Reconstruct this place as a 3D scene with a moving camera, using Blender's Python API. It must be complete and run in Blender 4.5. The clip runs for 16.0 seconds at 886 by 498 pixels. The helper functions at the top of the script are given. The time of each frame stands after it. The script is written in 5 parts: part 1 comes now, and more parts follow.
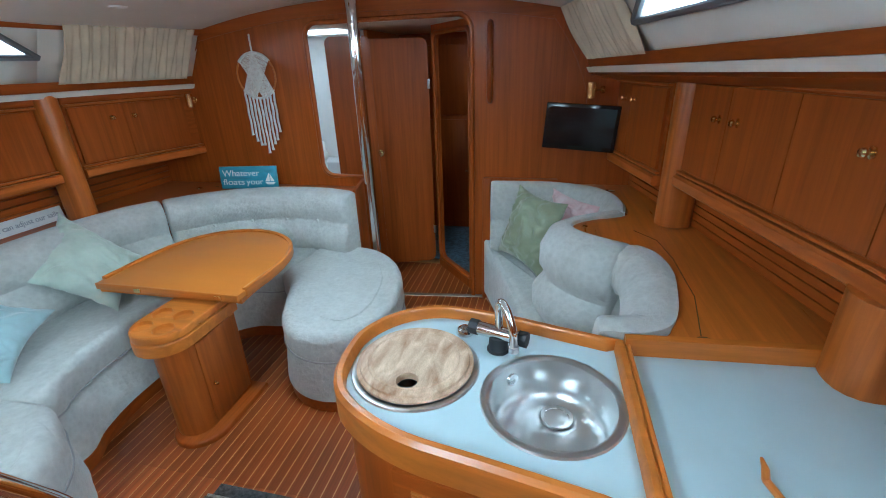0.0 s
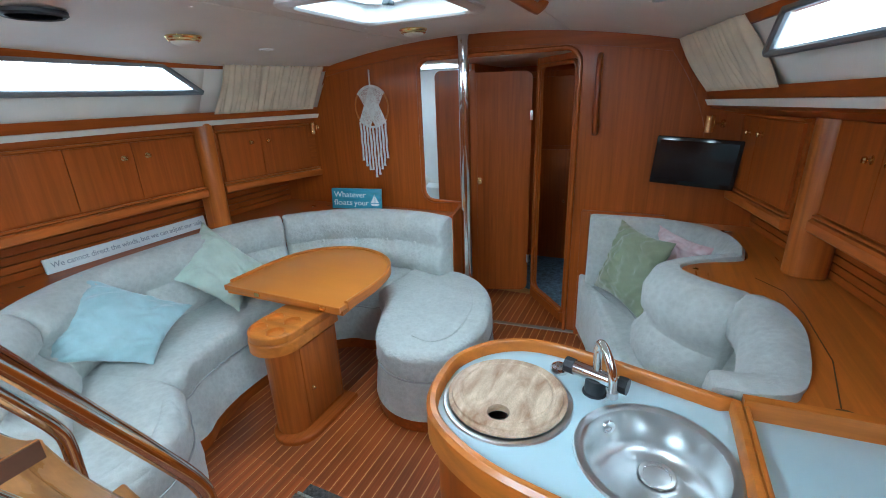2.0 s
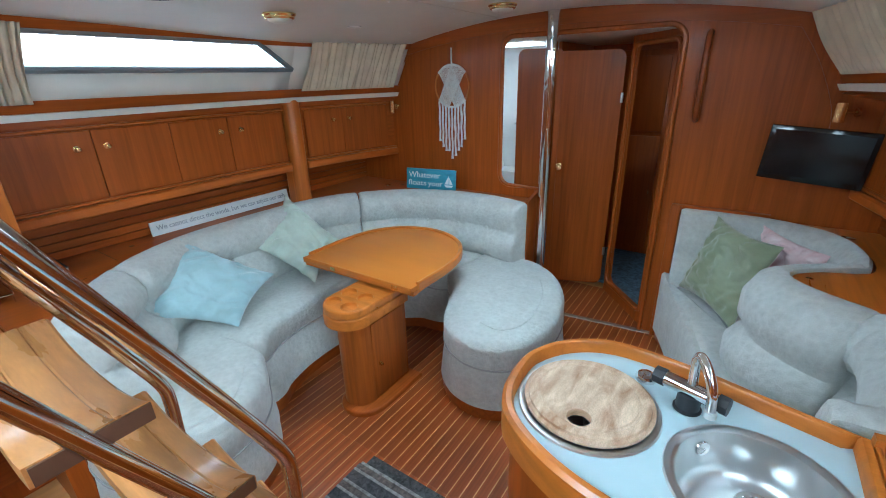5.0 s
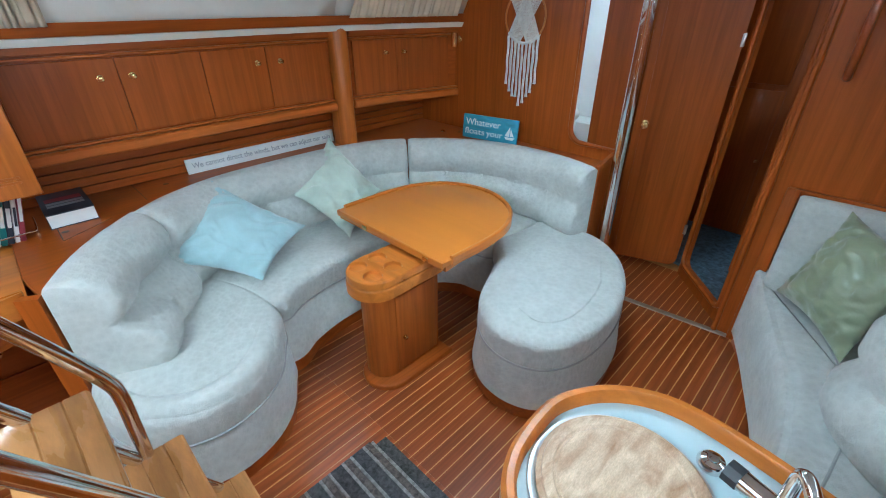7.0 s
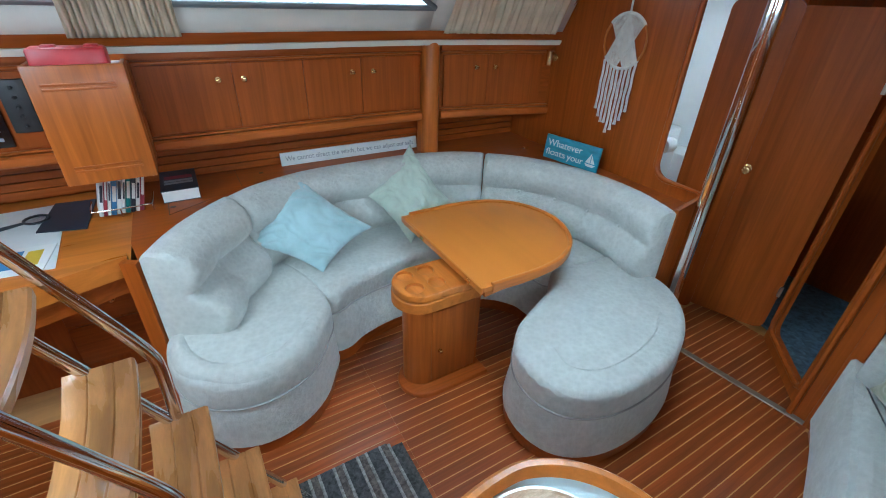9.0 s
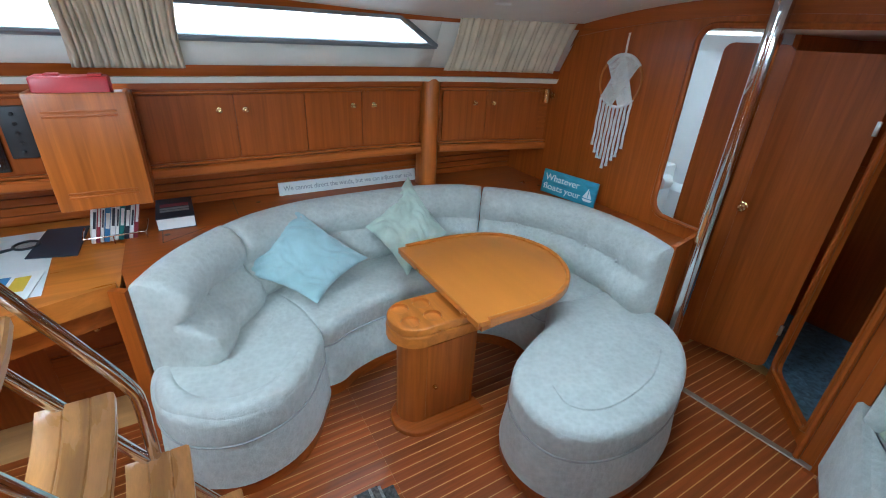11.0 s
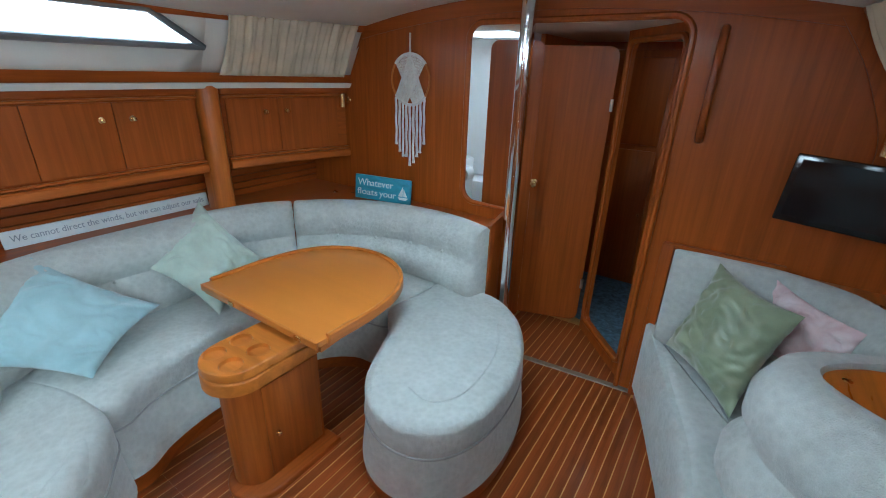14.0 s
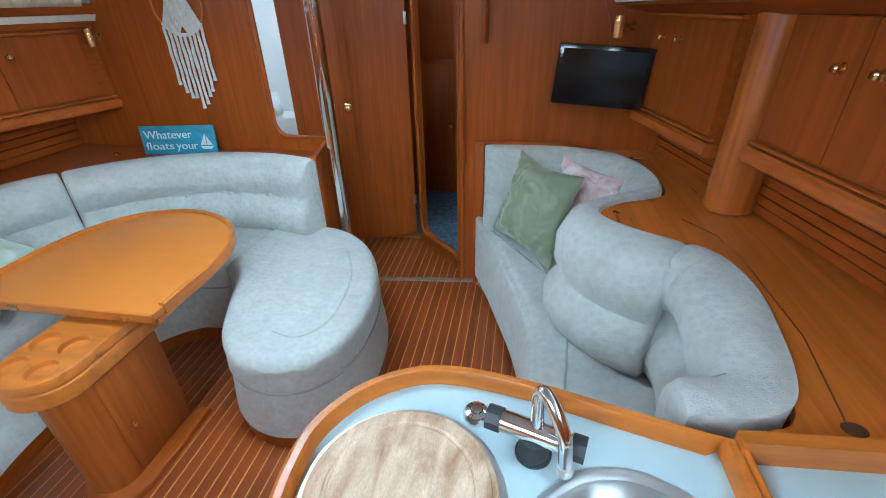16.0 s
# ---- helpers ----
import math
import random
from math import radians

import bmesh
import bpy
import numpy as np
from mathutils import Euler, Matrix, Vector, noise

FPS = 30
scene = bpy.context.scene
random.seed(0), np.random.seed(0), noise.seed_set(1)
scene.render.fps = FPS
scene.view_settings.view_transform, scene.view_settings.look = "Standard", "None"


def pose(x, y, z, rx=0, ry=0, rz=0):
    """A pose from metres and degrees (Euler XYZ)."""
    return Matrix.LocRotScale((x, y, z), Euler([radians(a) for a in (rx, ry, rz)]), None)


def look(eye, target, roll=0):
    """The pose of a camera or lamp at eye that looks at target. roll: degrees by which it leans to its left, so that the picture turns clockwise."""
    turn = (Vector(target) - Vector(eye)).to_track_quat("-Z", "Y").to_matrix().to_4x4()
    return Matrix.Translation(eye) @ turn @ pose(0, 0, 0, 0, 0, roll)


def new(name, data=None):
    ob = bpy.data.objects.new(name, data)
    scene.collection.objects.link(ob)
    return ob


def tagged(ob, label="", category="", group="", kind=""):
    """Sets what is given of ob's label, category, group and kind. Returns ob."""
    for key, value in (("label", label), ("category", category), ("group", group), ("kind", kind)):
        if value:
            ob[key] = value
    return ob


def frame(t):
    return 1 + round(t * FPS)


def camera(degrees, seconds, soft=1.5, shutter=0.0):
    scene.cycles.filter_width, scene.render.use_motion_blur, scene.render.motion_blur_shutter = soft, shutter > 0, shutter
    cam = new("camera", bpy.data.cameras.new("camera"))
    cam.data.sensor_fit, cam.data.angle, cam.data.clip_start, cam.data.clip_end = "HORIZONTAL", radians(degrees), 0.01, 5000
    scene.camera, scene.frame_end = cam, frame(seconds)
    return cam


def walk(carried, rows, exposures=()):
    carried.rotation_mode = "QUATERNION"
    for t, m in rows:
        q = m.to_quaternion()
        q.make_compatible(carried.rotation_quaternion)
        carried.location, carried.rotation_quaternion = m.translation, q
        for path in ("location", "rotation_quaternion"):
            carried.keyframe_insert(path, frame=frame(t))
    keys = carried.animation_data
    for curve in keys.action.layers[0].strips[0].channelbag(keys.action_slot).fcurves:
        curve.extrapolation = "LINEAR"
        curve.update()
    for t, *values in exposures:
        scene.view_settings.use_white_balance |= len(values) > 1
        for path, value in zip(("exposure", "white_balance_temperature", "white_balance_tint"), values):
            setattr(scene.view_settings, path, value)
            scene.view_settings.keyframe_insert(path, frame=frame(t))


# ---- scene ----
cam = camera(91.2, 16.0, soft=1.0)
PATH = [
    (0, (1.005, 0.217, 1.695), (0.574, 2.004, 0.907), -2.1),
    (0.5, (1.008, 0.212, 1.704), (0.424, 1.992, 1.004), -2.6),
    (1, (1.0, 0.204, 1.71), (0.317, 1.962, 1.044), -2.4),
    (1.5, (0.986, 0.198, 1.713), (0.235, 1.929, 1.05), -2.5),
    (2, (0.973, 0.188, 1.718), (0.156, 1.887, 1.052), -2.2),
    (2.5, (0.964, 0.176, 1.722), (0.086, 1.845, 1.056), -2.0),
    (3, (0.957, 0.162, 1.725), (0.022, 1.799, 1.054), -1.7),
    (3.5, (0.949, 0.149, 1.727), (-0.038, 1.754, 1.056), -1.1),
    (4, (0.945, 0.138, 1.73), (-0.087, 1.714, 1.058), -1.0),
    (6.5, (0.798, 0.469, 1.705), (-0.32, 1.843, 0.777), -1.6),
    (7, (0.787, 0.574, 1.74), (-0.431, 1.813, 0.75), -0.1),
    (7.5, (0.839, 0.662, 1.76), (-0.507, 1.743, 0.75), 1.8),
    (8, (0.869, 0.707, 1.786), (-0.556, 1.666, 0.762), 2.7),
    (8.5, (0.888, 0.754, 1.826), (-0.577, 1.651, 0.801), 1.5),
    (9, (0.904, 0.77, 1.864), (-0.571, 1.667, 0.854), 2.0),
    (11.5, (0.876, 0.79, 1.848), (-0.656, 1.753, 0.996), 3.1),
    (12, (0.867, 0.812, 1.816), (-0.637, 1.842, 0.992), 2.8),
    (12.5, (0.848, 0.834, 1.794), (-0.58, 1.992, 1.007), 3.3),
    (13, (0.847, 0.851, 1.77), (-0.504, 2.11, 1.003), 3.1),
    (13.5, (0.834, 0.857, 1.741), (-0.397, 2.238, 0.98), 2.5),
    (14, (0.812, 0.853, 1.715), (-0.216, 2.391, 0.955), 1.8),
    (14.5, (0.801, 0.842, 1.698), (-0.014, 2.495, 0.92), 1.4),
    (15, (0.803, 0.823, 1.685), (0.164, 2.539, 0.88), 0.7),
    (15.5, (0.815, 0.789, 1.666), (0.349, 2.524, 0.786), -0.0),
    (16, (0.84, 0.768, 1.637), (0.526, 2.475, 0.643), -1.5),
]
walk(cam, [(t, look(eye, target, roll)) for t, eye, target, roll in PATH], [(0, -0.55, 5120, -3), (4, -0.48, 5120, -3), (6.5, -0.42, 5180, -3), (8, -0.12, 5180, -3), (9, -0.52, 5120, -3), (12, -0.52, 5080, -3), (14, -0.65, 5180, -3), (14.5, -0.52, 5120, -3), (15, -0.25, 5080, -3), (16, -0.15, 5080, -3)])

# ---- world and light ----
world = bpy.data.worlds.new("world")
scene.world = world
world.use_nodes = True
wn = world.node_tree.nodes
sky = wn.new("ShaderNodeTexSky")
sky.sky_type = 'NISHITA'
sky.sun_disc = False
sky.sun_elevation, sky.sun_rotation = radians(42), radians(120)
sky.air_density, sky.dust_density = 1.0, 3.0
wn["Background"].inputs["Strength"].default_value = 0.15
world.node_tree.links.new(sky.outputs["Color"], wn["Background"].inputs["Color"])


def lamp(name, kind, m, energy, color=(1, 1, 1), size=(1, 1), angle=10):
    d = bpy.data.lights.new(name, kind)
    d.energy, d.color = energy, color
    if kind == 'AREA':
        d.shape, d.size, d.size_y = 'RECTANGLE', size[0], size[1]
    else:
        d.angle = radians(angle)
    ob = new(name, d)
    ob.matrix_world = m
    return ob


DAY = (0.92, 0.98, 1.0)
lamp("sun", 'SUN', look((4, -3, 6), (0, 1, 1)), 1.0, (1, 0.96, 0.9), angle=15)
lamp("hatch_daylight", 'AREA', look((-0.11, 1.97, 2.30), (-0.11, 1.97, 0)), 17, DAY, (0.5, 0.5))
lamp("port_window_daylight", 'AREA', look((-1.86, 1.0, 1.93), (-0.3, 1.2, 1.1)), 13, DAY, (2.2, 0.2))
lamp("starboard_window_daylight", 'AREA', look((1.78, 0.8, 1.97), (-0.6, 1.2, 1.0)), 50, DAY, (2.2, 0.2))
lamp("companionway_daylight", 'AREA', look((-0.05, -0.48, 2.16), (0.05, 0.9, 0.6)), 52, DAY, (0.6, 0.7))
lamp("head_hatch_daylight", 'AREA', look((-0.75, 3.75, 1.93), (-0.75, 3.75, 0)), 5, DAY, (0.4, 0.3))
# added fill lamp; the fore cabin ceiling has no hatch
lamp("fore_cabin_fill", 'AREA', look((0.35, 4.2, 1.93), (0.35, 4.2, 0)), 0.5, DAY, (0.3, 0.3))


# ---- materials ----
def material(name, color, rough=0.5, metal=0.0, spread=0.12, scale=(6, 6, 6), fine=90.0, bump=0.15, coat=0.0, sheen=0.0,
             dark=None, detail=6, per_piece=0.0, bump_dist=0.002, kind='NOISE', spec=0.5, grain=None, cells=0.0):
    m = bpy.data.materials.new(name)
    m.use_nodes = True
    n, l = m.node_tree.nodes, m.node_tree.links
    b = n["Principled BSDF"]
    b.inputs["Roughness"].default_value, b.inputs["Metallic"].default_value = rough, metal
    b.inputs["Coat Weight"].default_value = coat
    b.inputs["Coat Roughness"].default_value = 0.12
    b.inputs["Sheen Weight"].default_value = sheen
    b.inputs["Specular IOR Level"].default_value = spec
    grain = spread if grain is None else grain
    co = n.new("ShaderNodeTexCoord")
    mp = n.new("ShaderNodeMapping")
    mp.inputs["Scale"].default_value = scale
    l.new(co.outputs["Object"], mp.inputs["Vector"])
    big = n.new("ShaderNodeTexNoise")
    big.inputs["Scale"].default_value, big.inputs["Detail"].default_value = 1.0, detail
    big.inputs["Distortion"].default_value = 0.6
    small = n.new("ShaderNodeTexNoise")
    small.inputs["Scale"].default_value, small.inputs["Detail"].default_value = fine / max(scale) if kind == 'NOISE' else fine, 3
    for t in (big, small):
        l.new(mp.outputs["Vector"], t.inputs["Vector"])
    ramp = n.new("ShaderNodeValToRGB")
    d = dark or tuple(c * (1 - spread * 2.2) for c in color)
    ramp.color_ramp.elements[0].position, ramp.color_ramp.elements[1].position = 0.3, 0.72
    ramp.color_ramp.elements[0].color, ramp.color_ramp.elements[1].color = (*d, 1), (*(min(1, c * (1 + spread)) for c in color), 1)
    l.new(big.outputs["Fac"], ramp.inputs["Fac"])
    hsv = n.new("ShaderNodeHueSaturation")
    mul = n.new("ShaderNodeMath")
    mul.operation = 'MULTIPLY_ADD'
    mul.inputs[1].default_value, mul.inputs[2].default_value = grain * 1.2, 1 - grain * 0.6
    l.new(small.outputs["Fac"], mul.inputs[0])
    l.new(ramp.outputs["Color"], hsv.inputs["Color"])
    last = mul.outputs[0]
    if per_piece:
        info = n.new("ShaderNodeObjectInfo")
        pm = n.new("ShaderNodeMath")
        pm.operation = 'MULTIPLY_ADD'
        pm.inputs[1].default_value, pm.inputs[2].default_value = per_piece, 1 - per_piece / 2
        l.new(info.outputs["Random"], pm.inputs[0])
        mm = n.new("ShaderNodeMath")
        mm.operation = 'MULTIPLY'
        l.new(pm.outputs[0], mm.inputs[0])
        l.new(last, mm.inputs[1])
        last = mm.outputs[0]
    l.new(last, hsv.inputs["Value"])
    l.new(hsv.outputs["Color"], b.inputs["Base Color"])
    bp = n.new("ShaderNodeBump")
    bp.inputs["Strength"].default_value, bp.inputs["Distance"].default_value = bump, bump_dist
    if cells:
        vo = n.new("ShaderNodeTexVoronoi")
        vo.inputs["Scale"].default_value = cells
        l.new(co.outputs["Object"], vo.inputs["Vector"])
        ad = n.new("ShaderNodeMath")
        l.new(vo.outputs["Distance"], ad.inputs[0])
        l.new(small.outputs["Fac"], ad.inputs[1])
        l.new(ad.outputs[0], bp.inputs["Height"])
        cell = n.new("ShaderNodeMath")
        cell.operation = 'MULTIPLY_ADD'
        cell.inputs[1].default_value, cell.inputs[2].default_value = 0.16, 0.90
        l.new(vo.outputs["Distance"], cell.inputs[0])
        weave = n.new("ShaderNodeMath")
        weave.operation = 'MULTIPLY'
        l.new(cell.outputs[0], weave.inputs[0])
        l.new(last, weave.inputs[1])
        l.new(weave.outputs[0], hsv.inputs["Value"])
    else:
        l.new(small.outputs["Fac"], bp.inputs["Height"])
    l.new(bp.outputs["Normal"], b.inputs["Normal"])
    rr = n.new("ShaderNodeMath")
    rr.operation = 'MULTIPLY_ADD'
    rr.inputs[1].default_value, rr.inputs[2].default_value = 0.15, rough - 0.07
    l.new(big.outputs["Fac"], rr.inputs[0])
    l.new(rr.outputs[0], b.inputs["Roughness"])
    return m


TEAK = (0.34, 0.077, 0.0075)
teak_v = material("varnished_teak_upright_grain", TEAK, 0.40, scale=(38, 38, 1.6), fine=420, spread=0.12, bump=0.05, coat=0.06, spec=0.25)
teak_y = material("varnished_teak_lengthwise_grain", TEAK, 0.40, scale=(38, 1.6, 38), fine=420, spread=0.12, bump=0.05, coat=0.06, spec=0.25)
teak_x = material("varnished_teak_cross_grain", TEAK, 0.40, scale=(1.6, 38, 38), fine=420, spread=0.12, bump=0.05, coat=0.06, spec=0.25)
HONEY = (0.54, 0.172, 0.022)
honey_y = material("honey_teak_lengthwise_grain", HONEY, 0.3, scale=(20, 1.5, 20), fine=240, spread=0.13, bump=0.05, coat=0.1, spec=0.4)
table_teak = material("golden_teak_tabletop", (0.56, 0.19, 0.026), 0.34, scale=(1.2, 9, 9), fine=300, spread=0.03, bump=0.0, coat=0.0, spec=0.4, detail=2)
honey_x = material("honey_teak_cross_grain", HONEY, 0.3, scale=(1.5, 20, 20), fine=240, spread=0.13, bump=0.05, coat=0.1, spec=0.4)
honey_v = material("honey_teak_upright_grain", HONEY, 0.3, scale=(20, 20, 1.5), fine=240, spread=0.13, bump=0.05, coat=0.1, spec=0.4)
rail_teak = material("mid_teak_lengthwise_grain", (0.45, 0.115, 0.015), 0.36, scale=(34, 1.6, 34), fine=400, spread=0.13, bump=0.05, coat=0.1, spec=0.35)
pedestal_teak = material("orange_teak_upright_grain", (0.36, 0.092, 0.011), 0.36, scale=(34, 34, 1.6), fine=400, spread=0.13, bump=0.05, coat=0.15, spec=0.35)
shelf_teak = material("orange_teak_lengthwise_grain", (0.54, 0.155, 0.019), 0.3, scale=(30, 1.5, 30), fine=380, spread=0.14, bump=0.05, coat=0.15, spec=0.4)
rail_v = material("red_teak_upright_grain", (0.26, 0.055, 0.008), 0.3, scale=(34, 34, 1.6), fine=400, spread=0.13, bump=0.05, coat=0.2, spec=0.4)
pillar_teak = material("mid_teak_upright_grain", (0.47, 0.13, 0.016), 0.36, scale=(34, 34, 1.6), fine=400, spread=0.15, bump=0.05, coat=0.1, spec=0.4)
step_wood = material("pale_step_wood", (0.58, 0.27, 0.085), 0.28, scale=(1.6, 14, 14), fine=200, spread=0.22, bump=0.1, coat=0.3)
# also the shade colour of the finger-hole discs
end_grain = material("dark_end_grain_and_hole_shade", (0.12, 0.05, 0.025), 0.5, spread=0.2)
sole_teak = material("teak_sole_strip", (0.33, 0.073, 0.012), 0.3, scale=(30, 1.5, 30), fine=260, spread=0.2, bump=0.06, coat=0.3, per_piece=0.35)
holly = material("holly_inlay", (0.60, 0.31, 0.11), 0.35, scale=(10, 2, 10), spread=0.12)
fabric = material("grey_brocade", (0.565, 0.582, 0.55), 0.9, scale=(10, 10, 10), fine=260, spread=0.045, bump=0.8, sheen=0.3, bump_dist=0.004, grain=0.30, cells=38)
piping = material("grey_piping", (0.40, 0.41, 0.40), 0.85, spread=0.08)
cream = material("cream_headliner", (0.74, 0.72, 0.67), 0.55, scale=(3, 3, 3), spread=0.03, bump=0.05)
hull_white = material("white_side_lining", (0.78, 0.76, 0.70), 0.45, scale=(3, 3, 3), spread=0.03, bump=0.05)
curtain_mat = material("cream_curtain_cloth", (0.66, 0.57, 0.42), 0.9, scale=(8, 8, 8), fine=300, spread=0.07, bump=0.3, sheen=0.2)
laminate = material("pale_blue_laminate", (0.52, 0.66, 0.70), 0.3, scale=(4, 4, 4), fine=400, spread=0.04, bump=0.04)
steel = material("brushed_steel", (0.70, 0.72, 0.72), 0.30, 1.0, scale=(9, 9, 9), fine=300, spread=0.04, bump=0.0)
worn_metal = material("worn_threshold_metal", (0.30, 0.25, 0.22), 0.5, 0.5, scale=(12, 12, 12), spread=0.15)
chrome = material("polished_chrome", (0.78, 0.78, 0.78), 0.07, 1.0, scale=(5, 5, 5), spread=0.02, bump=0.0)
brass = material("polished_brass", (0.83, 0.62, 0.30), 0.2, 1.0, scale=(9, 9, 9), spread=0.06, bump=0.02)
black = material("black_gloss_plastic", (0.012, 0.012, 0.014), 0.12, scale=(4, 4, 4), spread=0.1, bump=0.0)
# also colours the discs for shade in the drain holes
dark_plastic = material("dark_plastic_and_hole_shade", (0.03, 0.032, 0.036), 0.45, spread=0.12)
window_grey = material("grey_aluminium_frame", (0.25, 0.27, 0.29), 0.35, 0.6, spread=0.06)
blue_velvet = material("pale_blue_velvet", (0.40, 0.57, 0.60), 0.6, scale=(7, 7, 7), fine=60, spread=0.07, bump=0.3, sheen=0.7, bump_dist=0.004)
pale_velvet = material("pale_green_velvet", (0.53, 0.62, 0.53), 0.6, scale=(7, 7, 7), fine=60, spread=0.07, bump=0.3, sheen=0.7, bump_dist=0.004)
sage_velvet = material("sage_green_velvet", (0.27, 0.31, 0.19), 0.33, scale=(7, 7, 7), fine=60, spread=0.07, bump=0.3, sheen=0.6, bump_dist=0.004)
pink_print = material("white_cloth_pink_print", (0.78, 0.68, 0.68), 0.8, scale=(9, 9, 9), fine=60, spread=0.08, bump=0.2, dark=(0.68, 0.42, 0.43))
carpet = material("blue_carpet", (0.12, 0.20, 0.27), 0.95, scale=(30, 30, 30), fine=300, spread=0.25, bump=0.8, bump_dist=0.006)
rug_dark = material("dark_grey_rug_pile", (0.10, 0.10, 0.105), 0.95, scale=(60, 60, 60), fine=400, spread=0.3, bump=0.8, bump_dist=0.005)
rug_light = material("light_grey_rug_pile", (0.38, 0.37, 0.355), 0.95, scale=(60, 60, 60), fine=400, spread=0.25, bump=0.8, bump_dist=0.005)
rug_brown = material("brown_grey_rug_pile", (0.17, 0.14, 0.125), 0.95, scale=(60, 60, 60), fine=400, spread=0.3, bump=0.8, bump_dist=0.005)
board_wood = material("worn_chopping_board_wood", (0.64, 0.50, 0.36), 0.6, scale=(26, 9, 26), fine=400, spread=0.2, bump=0.25, dark=(0.33, 0.175, 0.085), grain=0.5, detail=12, bump_dist=0.0006)
paper = material("white_paper", (0.78, 0.78, 0.76), 0.7, spread=0.03)
sign_blue = material("sea_blue_paint", (0.06, 0.30, 0.42), 0.5, scale=(9, 9, 30), spread=0.14)
sign_white = material("off_white_paint", (0.72, 0.74, 0.74), 0.55, spread=0.04)
sign_grey = material("grey_lettering", (0.30, 0.33, 0.36), 0.6, spread=0.04)
macrame = material("white_cotton_cord", (0.80, 0.78, 0.73), 0.9, scale=(30, 30, 30), fine=300, spread=0.08, bump=0.5)
red_plastic = material("red_plastic", (0.55, 0.02, 0.03), 0.35, spread=0.08)
white_grp = material("white_moulded_plastic", (0.82, 0.83, 0.82), 0.3, spread=0.02)
navy = material("dark_navy_cover", (0.03, 0.04, 0.06), 0.5, spread=0.15)
teal_cover = material("teal_book_cover", (0.03, 0.20, 0.19), 0.5, spread=0.1)
maroon_cover = material("maroon_book_cover", (0.30, 0.04, 0.06), 0.5, spread=0.1)
blue_cover = material("blue_book_cover", (0.06, 0.20, 0.42), 0.5, spread=0.1)
yellow_print = material("yellow_print", (0.75, 0.52, 0.05), 0.5, spread=0.08)
lamp_glass = material("opal_lamp_glass", (0.75, 0.73, 0.66), 0.3, spread=0.03)

glass = bpy.data.materials.new("clear_acrylic")
glass.use_nodes = True
gb = glass.node_tree.nodes["Principled BSDF"]
gb.inputs["Base Color"].default_value = (0.95, 0.97, 0.98, 1)
gb.inputs["Roughness"].default_value = 0.02
gb.inputs["Transmission Weight"].default_value = 1.0
gb.inputs["IOR"].default_value = 1.05

bright = bpy.data.materials.new("overcast_sky_glow")
bright.use_nodes = True
be = bright.node_tree.nodes["Principled BSDF"]
be.inputs["Base Color"].default_value = (0.8, 0.85, 0.9, 1)
be.inputs["Emission Color"].default_value = (0.93, 0.97, 1.0, 1)
be.inputs["Emission Strength"].default_value = 3.5


# ---- mesh tools ----
def thing(name, label, category, group="", kind="", at=(0, 0, 0)):
    ob = new(name)
    ob.location = at
    ob.empty_display_size = 0.1
    return tagged(ob, label, category, group, kind)


def finish(bm, name, mat, smooth=40):
    bmesh.ops.recalc_face_normals(bm, faces=bm.faces[:])
    me = bpy.data.meshes.new(name)
    bm.to_mesh(me)
    bm.free()
    for m in (mat if isinstance(mat, (list, tuple)) else [mat]):
        me.materials.append(m)
    if smooth:
        me.polygons.foreach_set("use_smooth", [True] * len(me.polygons))
        me.set_sharp_from_angle(angle=radians(smooth))
    return me


def part(name, bm, mat, parent=None, label="", smooth=40):
    ob = new(name, finish(bm, name, mat, smooth))
    if parent:
        ob.parent = parent
        off = Vector() if parent.parent else parent.location
        ob.matrix_parent_inverse = Matrix.Translation(-off)
    return tagged(ob, label)


def solo(name, bm, mat, label, category, kind="", group="", smooth=40):
    return tagged(part(name, bm, mat, None, "", smooth), label, category, group, kind)


def curve(pts, n=8, closed=False):
    """Catmull-Rom through the points."""
    p = [Vector(q) for q in pts]
    out = []
    k = len(p)
    for i in range(k if closed else k - 1):
        if closed:
            a, b, c, d = p[i - 1], p[i], p[(i + 1) % k], p[(i + 2) % k]
        else:
            a, b, c, d = p[max(i - 1, 0)], p[i], p[i + 1], p[min(i + 2, k - 1)]
        for j in range(n):
            t = j / n
            out.append(0.5 * (2 * b + (c - a) * t + (2 * a - 5 * b + 4 * c - d) * t * t + (3 * b - a - 3 * c + d) * t ** 3))
    if not closed:
        out.append(p[-1].copy())
    return out


def box(bm, x0, x1, y0, y1, z0, z1, bev=0.0, m=None):
    r = bmesh.ops.create_cube(bm, size=1)
    vs = r["verts"]
    bmesh.ops.transform(bm, verts=vs, matrix=Matrix.Translation(((x0 + x1) / 2, (y0 + y1) / 2, (z0 + z1) / 2)) @ Matrix.Diagonal((x1 - x0, y1 - y0, z1 - z0, 1)))
    if bev:
        es = list({e for v in vs for e in v.link_edges})
        r = bmesh.ops.bevel(bm, geom=es, offset=bev, segments=2, profile=0.5, affect='EDGES')
        vs = list({v for f in r["faces"] for v in f.verts} | {v for v in vs if v.is_valid})
    if m is not None:
        allv = set(vs)
        for v in list(allv):
            if v.is_valid:
                for e in v.link_edges:
                    allv.update(e.verts)
        bmesh.ops.transform(bm, verts=[v for v in allv if v.is_valid], matrix=m)
    return bm


